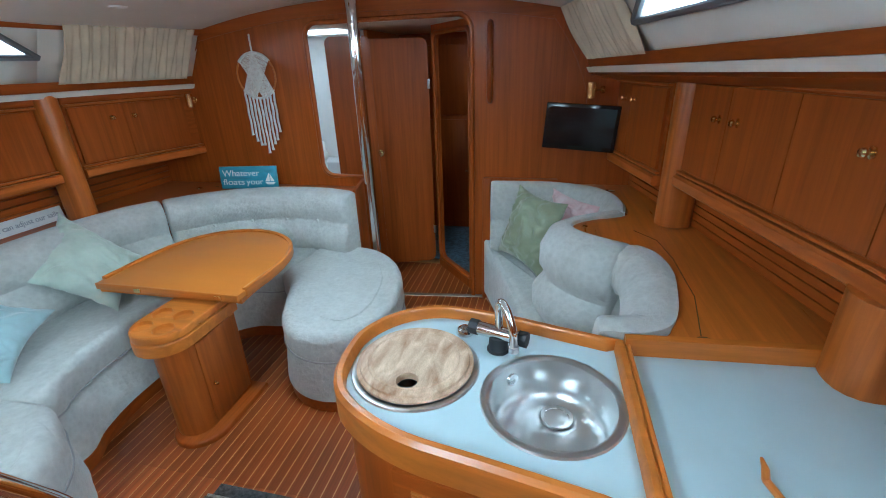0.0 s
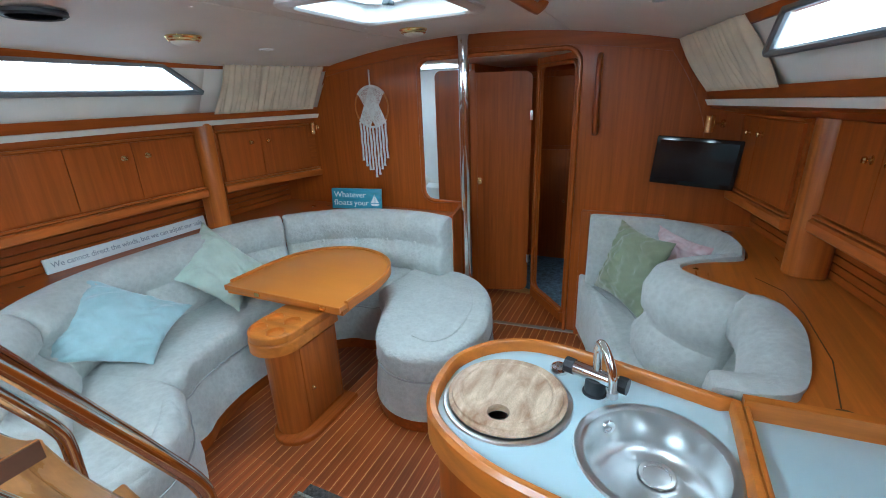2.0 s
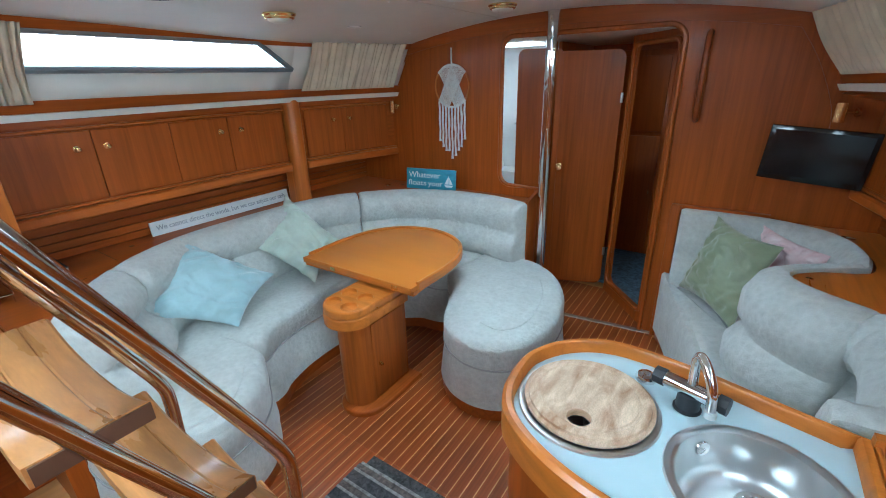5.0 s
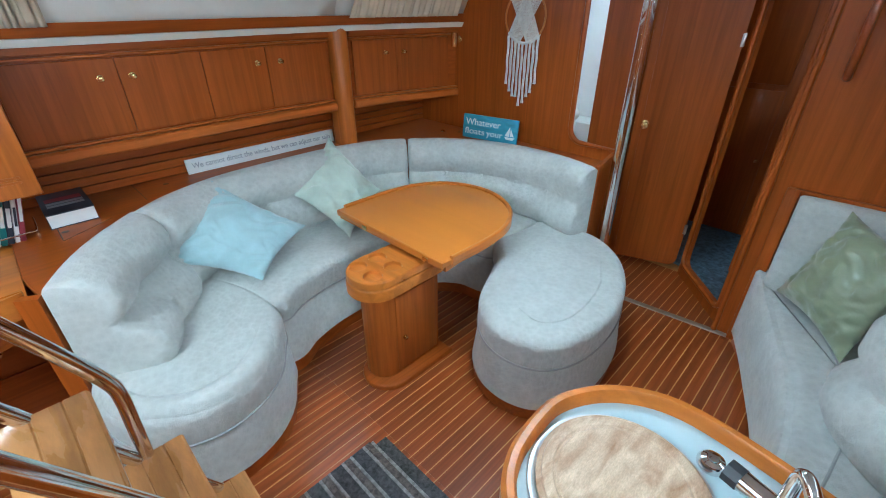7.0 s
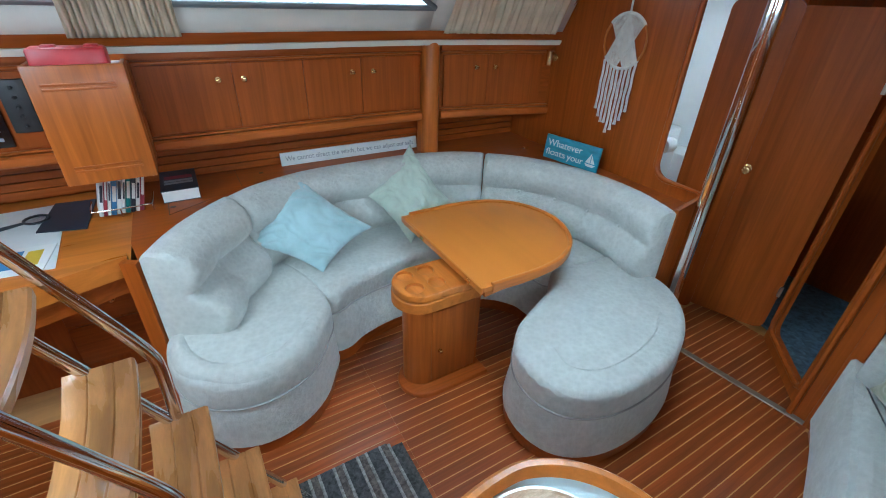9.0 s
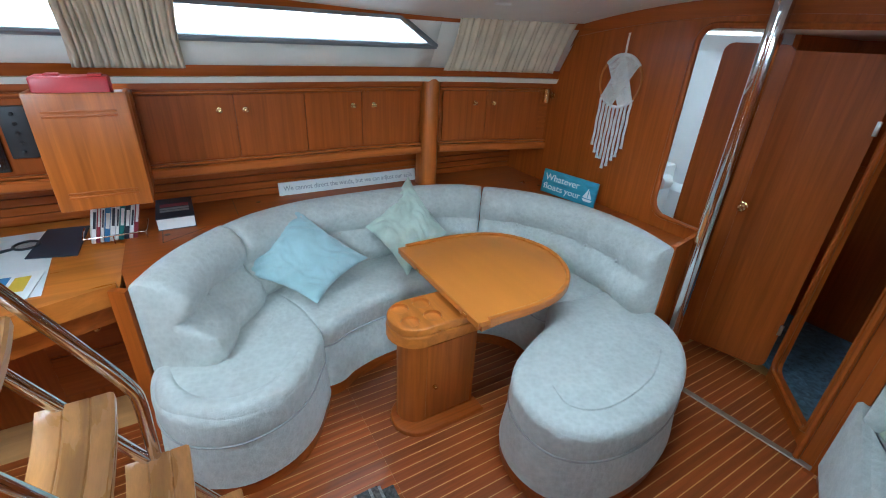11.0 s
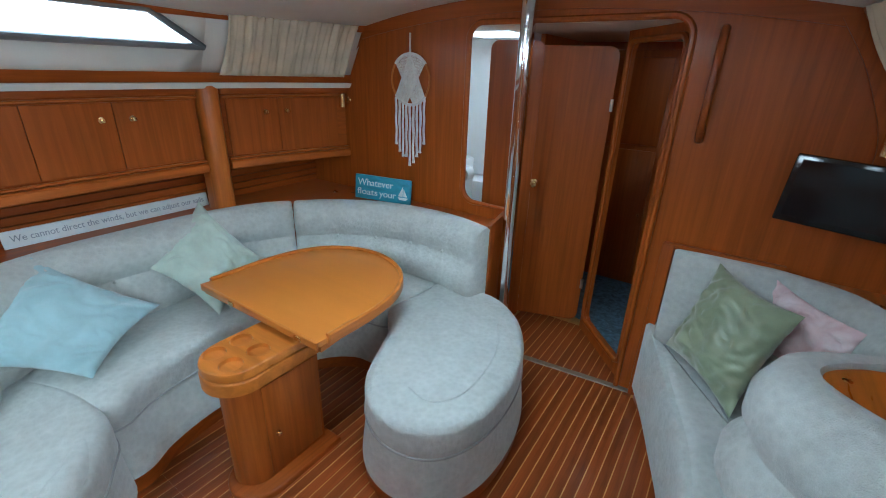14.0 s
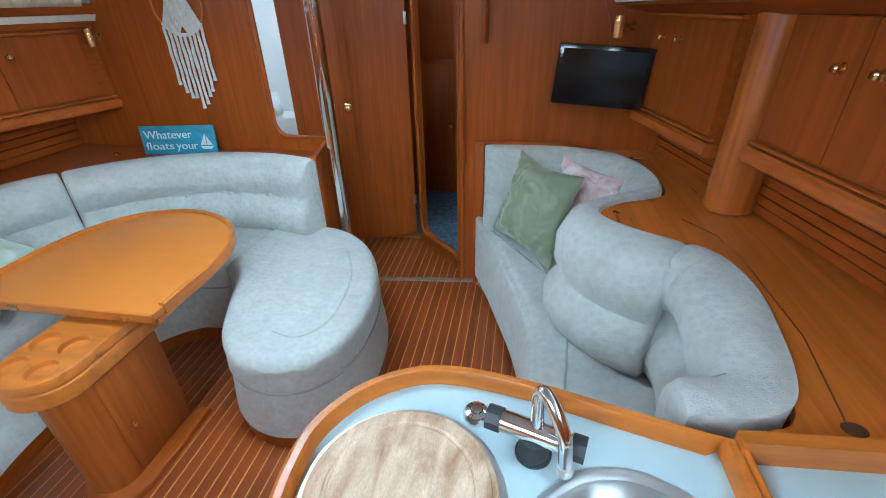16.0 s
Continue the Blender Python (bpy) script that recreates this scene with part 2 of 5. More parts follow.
def rings(bm, loops, cap0=True, cap1=True, closed=True):
    """Skin a row of equal-length loops."""
    rows = [[bm.verts.new(p) for p in lp] for lp in loops]
    k = len(rows[0])
    for a, b in zip(rows, rows[1:]):
        for i in range(k if closed else k - 1):
            j = (i + 1) % k
            bm.faces.new((a[i], a[j], b[j], b[i]))
    if cap0:
        bm.faces.new(rows[0][::-1])
    if cap1:
        bm.faces.new(rows[-1])
    return bm


def inset(poly, d):
    """Move a closed outline inwards by d."""
    k = len(poly)
    area = sum(poly[i - 1].x * poly[i].y - poly[i].x * poly[i - 1].y for i in range(k))
    s = 1 if area > 0 else -1
    out = []
    for i in range(k):
        t = poly[(i + 1) % k] - poly[i - 1]
        t = t.to_2d().normalized() if t.to_2d().length > 1e-6 else Vector((1, 0))
        out.append(Vector((poly[i].x - s * t.y * d, poly[i].y + s * t.x * d, poly[i].z)))
    return out


def slab(bm, outline, z0, z1, r=0.02, lower=0.0, dome=0.0, steps=4):
    """An upright prism over a closed outline with a rounded top edge."""
    poly = [Vector((p[0], p[1], 0)) for p in outline]
    loops = []
    if lower:
        for j in range(3):
            a = math.pi / 2 * j / 3
            loops.append([p + Vector((0, 0, z0 + lower * (1 - math.sin(a)) * 0.9)) for p in inset(poly, lower * (1 - math.cos(math.pi / 2 - a)))][:])
        loops = loops[::-1]
        loops = [[Vector((p.x, p.y, z0 + lower * k / 3)) for p in inset(poly, lower * (1 - math.sin(math.pi / 2 * k / 3)))] for k in range(4)]
    else:
        loops.append([p + Vector((0, 0, z0)) for p in poly])
    for j in range(steps + 1):
        a = math.pi / 2 * j / steps
        loops.append([p + Vector((0, 0, z1 - r + r * math.sin(a))) for p in inset(poly, r * (1 - math.cos(a)))])
    if dome:
        for d, h in ((r + 0.05, 0.6), (r + 0.11, 1.0)):
            loops.append([p + Vector((0, 0, z1 + dome * h)) for p in inset(poly, d)])
    return rings(bm, loops)


def tube(bm, path, r, seg=12, cap=True):
    """A round bar along a path."""
    p = [Vector(q) for q in path]
    loops = []
    up = Vector((0.13, 0.31, 0.94))
    for i, q in enumerate(p):
        t = (p[min(i + 1, len(p) - 1)] - p[max(i - 1, 0)]).normalized()
        if abs(t.dot(up)) > 0.97:
            up = Vector((0.9, 0.3, 0.1))
        a = t.cross(up).normalized()
        up = a.cross(t).normalized()
        rr = r[i] if isinstance(r, (list, tuple)) else r
        loops.append([q + (a * math.cos(w) + up * math.sin(w)) * rr for w in (2 * math.pi * j / seg for j in range(seg))])
    return rings(bm, loops, cap, cap)


def sweep(bm, path, profile, cap=True, lean=1.0, scales=None, flip=1):
    """Carry an upright profile of (inward, height) pairs along a plan curve; inward is to the left of the way times flip."""
    p = [Vector((q[0], q[1], 0)) for q in path]
    loops = []
    for i, q in enumerate(p):
        t = (p[min(i + 1, len(p) - 1)] - p[max(i - 1, 0)]).normalized()
        nrm = Vector((-t.y, t.x, 0)) * flip
        s = scales[i] if scales else 1.0
        loops.append([q + nrm * d * s + Vector((0, 0, z)) for d, z in profile])
    return rings(bm, loops, cap, cap)


def lathe(bm, prof, centre, seg=32, axis=None, sx=1.0, caps=True):
    """Turn (radius, height) pairs about an axis (z by default)."""
    q = Vector((0, 0, 1)).rotation_difference(Vector(axis)).to_matrix() if axis else Matrix.Identity(3)
    loops = [[Vector(centre) + q @ Vector((r * sx * math.cos(w), r * math.sin(w), h)) for w in (2 * math.pi * j / seg for j in range(seg))] for r, h in prof]
    return rings(bm, loops, caps and prof[0][0] > 1e-4, caps and prof[-1][0] > 1e-4)


def ring_edges(bm, pts, z):
    vs = [bm.verts.new((x, y, z)) for x, y in pts]
    return [bm.edges.new((vs[i - 1], vs[i])) for i in range(len(vs))]


def circ(c, r, n=40):
    return [(c[0] + r * math.cos(2 * math.pi * i / n), c[1] + r * math.sin(2 * math.pi * i / n)) for i in range(n)]


def knob(parent, at, axis, size=0.011, name="knob", label="round brass knob"):
    bm = bmesh.new()
    s = size
    lathe(bm, [(s * 1.15, 0), (s * 1.15, s * 0.25), (s * 0.45, s * 0.4), (s * 0.45, s * 0.9), (s * 0.9, s * 1.2), (s, s * 1.6), (s * 0.75, s * 2.0), (s * 0.3, s * 2.1)], at, 14, axis)
    return part(name, bm, brass, parent, label)


def lettering(text, size, m, mat, parent, name="lettering", depth=0.0015, width=None):
    cu = bpy.data.curves.new(name, 'FONT')
    cu.body, cu.size, cu.extrude, cu.align_x, cu.align_y = text, size, depth, 'LEFT', 'BOTTOM_BASELINE'
    ob = bpy.data.objects.new(name + "_source", cu)
    scene.collection.objects.link(ob)
    bpy.context.view_layer.update()
    me = bpy.data.meshes.new_from_object(ob)
    bpy.data.objects.remove(ob)
    if width:
        xs = [v.co.x for v in me.vertices]
        k = width / (max(xs) - min(xs))
        for v in me.vertices:
            v.co.x *= k
    me.transform(m)
    me.materials.clear()
    me.materials.append(mat)
    o = new(name, me)
    o.parent = parent
    o.matrix_parent_inverse = Matrix.Translation(-parent.location)
    return o


def frame_of(origin, right, up):
    """Axes: x along right, y along up."""
    r = Vector(right).normalized()
    n = r.cross(Vector(up)).normalized()
    u = n.cross(r)
    m = Matrix((r, u, n)).transposed().to_4x4()
    m.translation = Vector(origin)
    return m


# ---- the hull and cabin shell ----
YB = 3.2                     # main bulkhead
Y_AFT = -0.95


def interp(table, y):
    return float(np.interp(y, [a for a, _ in table], [b for _, b in table]))


def port_x(y):
    return interp([(-1, -1.78), (0.6, -1.80), (1.1, -1.81), (1.8, -1.85), (2.25, -1.84), (2.7, -1.77), (3.2, -1.64)], y)


def star_x(y):
    return interp([(-1, 1.95), (1.35, 1.80), (2.45, 1.59), (3.2, 1.42)], y)


def star_side(y):
    return 1.28 + 0.225 * (3.2 - y)


def ceil_z(x, y=2.2):
    c, h = -0.18 + 0.055 * (3.2 - y), 1.26 + 0.17 * (3.2 - y)
    return 2.10 - 0.135 * ((x - c) / h) ** 2


bm = bmesh.new()
box(bm, -2.15, 2.2, Y_AFT, 5.0, -0.06, -0.0015)
solo("floor", bm, holly, "dark underfloor with pale holly seams", "floor", "structure")

bm = bmesh.new()
top = [(x, ceil_z(x, YB) + 0.02) for x in np.linspace(-1.5, 1.1, 14)]
outline = [(-2.15, 0.0), (-2.15, 1.0), (-1.78, 1.60), (-1.56, 1.99)] + top + [(1.14, 1.99), (1.40, 1.60), (1.9, 1.0), (1.9, 0.0)]
R = 0.09


def arc(cx, cz, r, a0, a1, n=6):
    return [(cx + r * math.cos(radians(a0 + (a1 - a0) * i / n)), cz + r * math.sin(radians(a0 + (a1 - a0) * i / n))) for i in range(n + 1)]


notch = ([(0.52, 0.0)] + [(0.52, 1.0)] + arc(0.52 - R, 1.97 - R, R, 0, 90) + arc(-0.62 + R, 1.97 - R, R, 90, 180)
         + arc(-0.62 + R, 0.94 + R, R, 180, 270) + [(-0.31, 0.94), (-0.31, 0.0)])
loop = outline + notch
rings(bm, [[Vector((x, YB, z)) for x, z in loop], [Vector((x, YB + 0.03, z)) for x, z in loop]])
bulkhead = solo("wall_forward", bm, teak_v, "varnished teak bulkhead with a rounded doorway", "bulkhead", "structure", smooth=0)

# moulding round the doorway
bm = bmesh.new()
path = [Vector((x, YB - 0.006, z)) for x, z in notch]
tube(bm, path, 0.016, 8)
solo("trim_doorway", bm, teak_v, "rounded teak moulding round the doorway", "moulding", "structure")
# raised top rail across the bulkhead under the deckhead
bm = bmesh.new()
rail = [(x, ceil_z(x, YB) + 0.01) for x in np.linspace(-1.5, 1.08, 16)]
lo = [(x, z - 0.075 - 0.02 * math.sin((x + 1.5) / 2.58 * math.pi)) for x, z in rail]
loop = rail + lo[::-1]
rings(bm, [[Vector((x, YB - 0.012, z)) for x, z in loop], [Vector((x, YB - 0.001, z)) for x, z in loop]])
solo("trim_bulkhead_top", bm, teak_x, "teak top rail across the bulkhead", "moulding", "structure", smooth=0)
for sgn, x0, x1 in ((-1, -1.50, -1.72), (1, 1.08, 1.30)):
    bm = bmesh.new()
    pts = curve([(x0, 1.96), (x0 + 0.55 * (x1 - x0), 1.78), (x1, 1.56), (x1 + sgn * 0.02, 1.42)], 5)
    loop = [(p.x, p.y) for p in pts] + [(p.x - sgn * 0.075, p.y - 0.02) for p in pts[::-1]]
    rings(bm, [[Vector((x, YB - 0.016, z)) for x, z in loop], [Vector((x, YB - 0.0016, z)) for x, z in loop]])
    solo("trim_bulkhead_side", bm, teak_v, "curved teak corner rail on the bulkhead", "moulding", "structure", smooth=0)


# deckhead, with the hatch left open
HX0, HX1, HY0, HY1 = -0.40, 0.19, 1.68, 2.26
bm = bmesh.new()
xs = sorted(set([round(v, 4) for v in np.linspace(-1.62, 1.95, 25)] + [HX0, HX1]))
ys = sorted(set([Y_AFT, -0.5, 0.0, 0.5, 1.0, HY0, HY1, 2.8, YB + 0.02]))
for up in (0.0, 0.03):
    vv = {(x, y): bm.verts.new((min(x, star_side(y) - 0.17), y, ceil_z(min(x, star_side(y) - 0.17), y) + up)) for x in xs for y in ys}
    for a, b in zip(xs, xs[1:]):
        for c, d in zip(ys, ys[1:]):
            if not (HX0 <= a < HX1 and HY0 <= c < HY1) and not (-0.42 <= a < 0.30 and c < -0.05):
                bm.faces.new((vv[a, c], vv[b, c], vv[b, d], vv[a, d]))
bmesh.ops.remove_doubles(bm, verts=bm.verts[:], dist=1e-4)
solo("ceiling", bm, cream, "cream panelled cabin headliner", "ceiling", "structure")

# headliner seams and fixing buttons
for x0, y0, x1, y1 in ((-0.62, -0.9, -0.62, 3.18), (0.45, -0.9, 0.45, 3.18)):
    bm = bmesh.new()
    tube(bm, [(x0 + (x1 - x0) * i / 16, y0 + (y1 - y0) * i / 16, ceil_z(x0, y0 + (y1 - y0) * i / 16) - 0.0005) for i in range(17)], 0.003, 6)
    solo("trim_headliner_seam", bm, cream, "thin cream joint strip in the headliner", "joint strip", "structure")
bm = bmesh.new()
lathe(bm, [(0.007, 0), (0.007, -0.002), (0.003, -0.0045)], (0, 0, 0), 10)
button_mesh = finish(bm, "screw_cap", white_grp)
for i, (x, y) in enumerate([(-0.70, 0.9), (-0.70, 1.5), (-0.70, 2.1), (-0.70, 2.7), (-0.54, 1.2), (-0.54, 2.45), (-0.54, 3.0), (0.37, 1.2), (0.37, 2.5), (0.37, 3.0),
                            (0.53, 1.4), (0.53, 2.0), (0.53, 2.6), (-1.2, 2.9), (-0.9, 3.05), (0.8, 2.9)]):
    ob = tagged(new("screw_cap", button_mesh), "small white screw cap on the headliner", "screw cap", "headliner screw caps")
    ob.location = (x, y, ceil_z(x, y))


# cabin sides with the long windows
def side_wall(name, xfun, sgn, tip_y, zl, zu, y_end):
    """Sloping lining above the lockers; the long window runs aft from tip_y."""
    lean = 0.20
    X = lambda y, z: xfun(y) - sgn * lean * (z - 1.60) / 0.38
    before = set(bpy.data.objects)
    ys = sorted(set([y_end, -0.5, tip_y - 0.28, tip_y] + [round(v, 3) for v in np.linspace(y_end, YB, 24)]))
    bm = bmesh.new()

    def quad(a, b, za0, za1, zb0, zb1):
        bm.faces.new([bm.verts.new((X(y, z), y, z)) for y, z in ((a, za0), (b, zb0), (b, zb1), (a, za1))])

    def upper(y):
        return zu if y <= tip_y - 0.28 else (zl + (zu - zl) * max(0, (tip_y - y) / 0.28))
    for a, b in zip(ys, ys[1:]):
        if a >= tip_y or b <= -0.5:
            quad(a, b, 1.60, 2.03, 1.60, 2.03)
        else:
            quad(a, b, 1.60, zl, 1.60, zl)
            quad(a, b, upper(a), 2.03, upper(b), 2.03)
    bmesh.ops.remove_doubles(bm, verts=bm.verts[:], dist=1e-5)
    ob = solo(name, bm, hull_white, "white sloping cabin side lining", "wall", "structure")
    mod = ob.modifiers.new("thickness", 'SOLIDIFY')
    mod.thickness, mod.offset = 0.035, 0
    # window: frame bars and a pane
    win = thing("window_port" if sgn < 0 else "window_starboard", "long pointed cabin window in a grey frame", "window", kind="structure")
    loop = [(-0.5, zl), (tip_y, zl), (tip_y - 0.28, zu), (-0.5, zu)]
    P = lambda y, z, o=0.0: Vector((X(y, z) - sgn * o, y, z))
    for (a, za), (b, zb) in zip(loop, loop[1:] + loop[:1]):
        bmf = bmesh.new()
        n = 12 if abs(a - b) > 1 else 2
        tube(bmf, [P(a + (b - a) * i / n, za + (zb - za) * i / n, 0.022) for i in range(n + 1)], 0.017, 8)
        part("frame_bar", bmf, window_grey, win, "grey aluminium frame bar")
    bmp = bmesh.new()
    ysn = np.linspace(-0.5, tip_y, 12)
    a = [P(y, zl, -0.005) for y in ysn]
    b = [P(y, max(upper(y), zl + 0.001), -0.005) for y in ysn]
    a2 = [P(y, zl, -0.011) for y in ysn]
    b2 = [P(y, max(upper(y), zl + 0.001), -0.011) for y in ysn]
    rings(bmp, [a, b, b2, a2, a], False, False, False)
    bmesh.ops.remove_doubles(bmp, verts=bmp.verts[:], dist=1e-6)
    pane = part("pane", bmp, glass, win, "clear acrylic pane", 0)
    pane.visible_shadow = False
    # teak rail, cream cove below, and teak rail under the deckhead
    ysn = np.linspace(y_end, YB - 0.002, 24)
    for nm, z0, z1, off, mat, lab in (("trim_window_rail", 1.615, 1.668, 0.034, teak_y, "teak rail below the cabin window"),
                                      ("trim_cove", 1.582, 1.613, 0.055, hull_white, "white rounded cove above the lockers"),
                                      ("trim_deckhead_rail", 1.932, 2.015, 0.036, teak_y, "teak rail under the deckhead")):
        bmr = bmesh.new()
        loops = []
        for y in ysn:
            xx0, xx1 = X(y, z0), X(y, z1)
            loops.append([Vector((xx0 + sgn * 0.01, y, z0)), Vector((xx0 - sgn * off, y, z0)), Vector((xx1 - sgn * off, y, z1)), Vector((xx1 + sgn * 0.01, y, z1))])
        rings(bmr, loops)
        solo(nm, bmr, mat, lab, "trim", "structure", smooth=30)
    if sgn > 0:
        # the starboard sheer rises a little towards the stern
        for o in set(bpy.data.objects) - before:
            if o.data:
                for v in o.data.vertices:
                    v.co.z += (0.03 + 0.02 * (YB - v.co.y)) * min(1, max(0, (1.95 - v.co.z) / 0.3))
    return X


def soffit(xa, xb, sgn, rise):
    """Teak board from the cove back to the locker fronts."""
    loops = []
    for y in np.linspace(Y_AFT, YB - 0.003, 18):
        z = 1.598 + rise(y)
        a, b = xa(y) - sgn * 0.03, xb(y) - sgn * 0.004
        loops.append([Vector((a, y, z)), Vector((b, y, z - 0.035)), Vector((b + sgn * 0.03, y, z - 0.035)), Vector((a + sgn * 0.03, y, z + 0.02))])
    bm = bmesh.new()
    rings(bm, loops)
    solo("trim_soffit", bm, teak_y, "teak board under the cabin side", "trim", "structure", smooth=30)


soffit(star_side, star_x, 1, lambda y: 0.0 + 0.02 * (YB - y))
PX = side_wall("wall_port_side", port_x, -1, 2.25, 1.795, 1.945, Y_AFT)
SX = side_wall("wall_starboard_side", star_side, 1, 2.38, 1.80, 1.945, Y_AFT)

# outer shell below the lockers, and an unseen aft wall added to close the cabin
for sgn, x in ((-1, -2.12), (1, 2.02)):
    bm = bmesh.new()
    box(bm, x - 0.03, x + 0.03, Y_AFT, YB, 0.0, 1.60)
    solo("wall_port_hull" if sgn < 0 else "wall_starboard_hull", bm, teak_y, "teak-lined hull side", "wall", "structure")
bm = bmesh.new()
for b in ((-2.15, -0.35, 0.0, 2.1), (0.35, 2.1, 0.0, 2.1), (-0.35, 0.35, 0.0, 1.35)):
    box(bm, b[0], b[1], Y_AFT - 0.03, Y_AFT, b[2], b[3])
solo("wall_aft", bm, teak_v, "unseen teak wall closing the cabin round the companionway", "bulkhead", "structure", smooth=0)

# pale sky beyond the windows and hatch
for nm, pts in (("backdrop_port", [(-3.2, -4, 0.6), (-3.2, 14, 0.6), (-3.2, 14, 7.0), (-3.2, -4, 7.0)]),
                ("backdrop_starboard", [(3.2, -4, 0.6), (3.2, 14, 0.6), (3.2, 14, 7.0), (3.2, -4, 7.0)]),
                ("backdrop_overhead", [(-1.5, 0.2, 3.6), (1.5, 0.2, 3.6), (1.5, 4, 3.6), (-1.5, 4, 3.6)])):
    bm = bmesh.new()
    bm.faces.new([bm.verts.new(p) for p in pts])
    solo(nm, bm, bright, "bright overcast sky", "sky", "structure", smooth=0)


# ---- overhead hatch ----
hatch = thing("deck_hatch", "square deck hatch with a white moulded surround", "hatch", at=(-0.105, 1.97, 2.1))
cx, cy = (HX0 + HX1) / 2, (HY0 + HY1) / 2


def rsquare(h, r, n=6):
    pts = []
    for sx, sy, a in ((1, 1, 0), (-1, 1, 90), (-1, -1, 180), (1, -1, 270)):
        for i in range(n + 1):
            w = radians(a + 90 * i / n)
            pts.append((cx + sx * (h - r) + r * math.cos(w), cy + sy * (h - r) + r * math.sin(w)))
    return pts


bm = bmesh.new()
loops = []
for h, r, dz in ((0.345, 0.09, 0.0), (0.345, 0.09, -0.012), (0.335, 0.085, -0.02), (0.29, 0.07, -0.02), (0.28, 0.065, -0.01), (0.28, 0.065, 0.09)):
    loops.append([Vector((x, y, 2.086 + dz)) for x, y in rsquare(h, r)])
rings(bm, loops, False, False)
part("surround", bm, white_grp, hatch)
bm = bmesh.new()
loops = [[Vector((x, y, 2.15 + dz)) for x, y in rsquare(h, 0.06)] for h, dz in ((0.28, 0), (0.25, 0), (0.25, 0.02), (0.28, 0.02))]
rings(bm, loops + [loops[0]], False, False)
part("frame", bm, white_grp, hatch, "white hatch frame")
bm = bmesh.new()
rings(bm, [[Vector((x, y, 2.162 + d)) for x, y in rsquare(0.255, 0.05)] for d in (0, 0.008)])
p = part("pane", bm, glass, hatch, "clear acrylic pane", 0)
p.visible_shadow = False
for sx in (-1, 1):
    bm = bmesh.new()
    box(bm, cx + sx * 0.12 - 0.02, cx + sx * 0.12 + 0.02, cy + 0.19, cy + 0.24, 2.13, 2.15, 0.004)
    part("latch", bm, dark_plastic, hatch, "dark hatch latch")


# ---- sole: teak strips with holly between, a metal threshold ----
floor_ob = bpy.data.objects["floor"]
PITCH, GAP = 0.052, 0.005


def strip_mesh(length):
    bm = bmesh.new()
    box(bm, 0, PITCH - GAP, 0, length, -0.012, 0.0)
    return finish(bm, "plank", sole_teak, 0)


meshes = {}
for i in range(46):
    x = -1.25 + i * PITCH
    segs = [(-0.9, 1.3371), (1.3378, 3.14)]
    if -0.36 < x < 0.58:
        segs.append((3.1405, 3.72))
    for a, b in segs:
        ln = round(b - a, 3)
        if ln not in meshes:
            meshes[ln] = strip_mesh(ln)
        ob = new("plank", meshes[ln])
        ob.location = (x, a, 0)
        ob.parent = floor_ob
bm = bmesh.new()
rings(bm, [[Vector((x, y + dy, z)) for dy, z in ((-0.022, 0.0005), (-0.018, 0.006), (0.018, 0.006), (0.022, 0.0005))] for x, y in ((-0.33, 3.09), (0.60, 3.19))])
solo("trim_threshold", bm, worn_metal, "worn metal threshold strip across the floor", "threshold", "structure")


# ---- vestibule, door, cabins beyond ----
bm = bmesh.new()
rings(bm, [[Vector(p) for p in ((-1.3, YB + 0.03, z), (0.9, YB + 0.03, z), (0.9, 4.9, z), (-1.3, 4.9, z))] for z in (1.955, 1.975)])
solo("ceiling_forward", bm, cream, "cream ceiling of the forward passage", "ceiling", "structure", smooth=0)


def plane_panel(name, a, b, outline, mat, thick=0.03, hole=None):
    """An upright panel from plan point a to b; outline in (along, z)."""
    a, b = Vector((*a, 0)), Vector((*b, 0))
    d = (b - a).normalized()
    nrm = Vector((-d.y, d.x, 0))
    bm = bmesh.new()
    P = lambda u, z, o: a + d * u + Vector((0, 0, z)) + nrm * o
    if hole:
        k = len(outline)
        for o, rev in ((0, False), (thick, True)):
            va = [bm.verts.new(P(u, z, o)) for u, z in outline]
            vb = [bm.verts.new(P(u, z, o)) for u, z in hole]
            for i in range(k):
                j = (i + 1) % k
                bm.faces.new((va[i], va[j], vb[j], vb[i]))
        bm.verts.ensure_lookup_table()
        n = k
        for i in range(n):
            j = (i + 1) % n
            bm.faces.new((bm.verts[n + i], bm.verts[n + j], bm.verts[3 * n + j], bm.verts[3 * n + i]))
            bm.faces.new((bm.verts[i], bm.verts[j], bm.verts[2 * n + j], bm.verts[2 * n + i]))
    else:
        rings(bm, [[P(u, z, 0) for u, z in outline], [P(u, z, thick) for u, z in outline]])
    return bm, P


def rrect(u0, u1, z0, z1, r, n=5):
    return arc(u1 - r, z0 + r, r, -90, 0, n) + arc(u1 - r, z1 - r, r, 0, 90, n) + arc(u0 + r, z1 - r, r, 90, 180, n) + arc(u0 + r, z0 + r, r, 180, 270, n)


# post beside the toilet compartment
bm, _ = plane_panel("x", (-0.625, 3.475), (-0.30, 3.56), rrect(0, 0.33, 0.0, 1.90, 0.05), teak_v)
solo("wall_vestibule_post", bm, teak_v, "narrow teak panel with rounded corners", "wall panel", "structure", smooth=0)
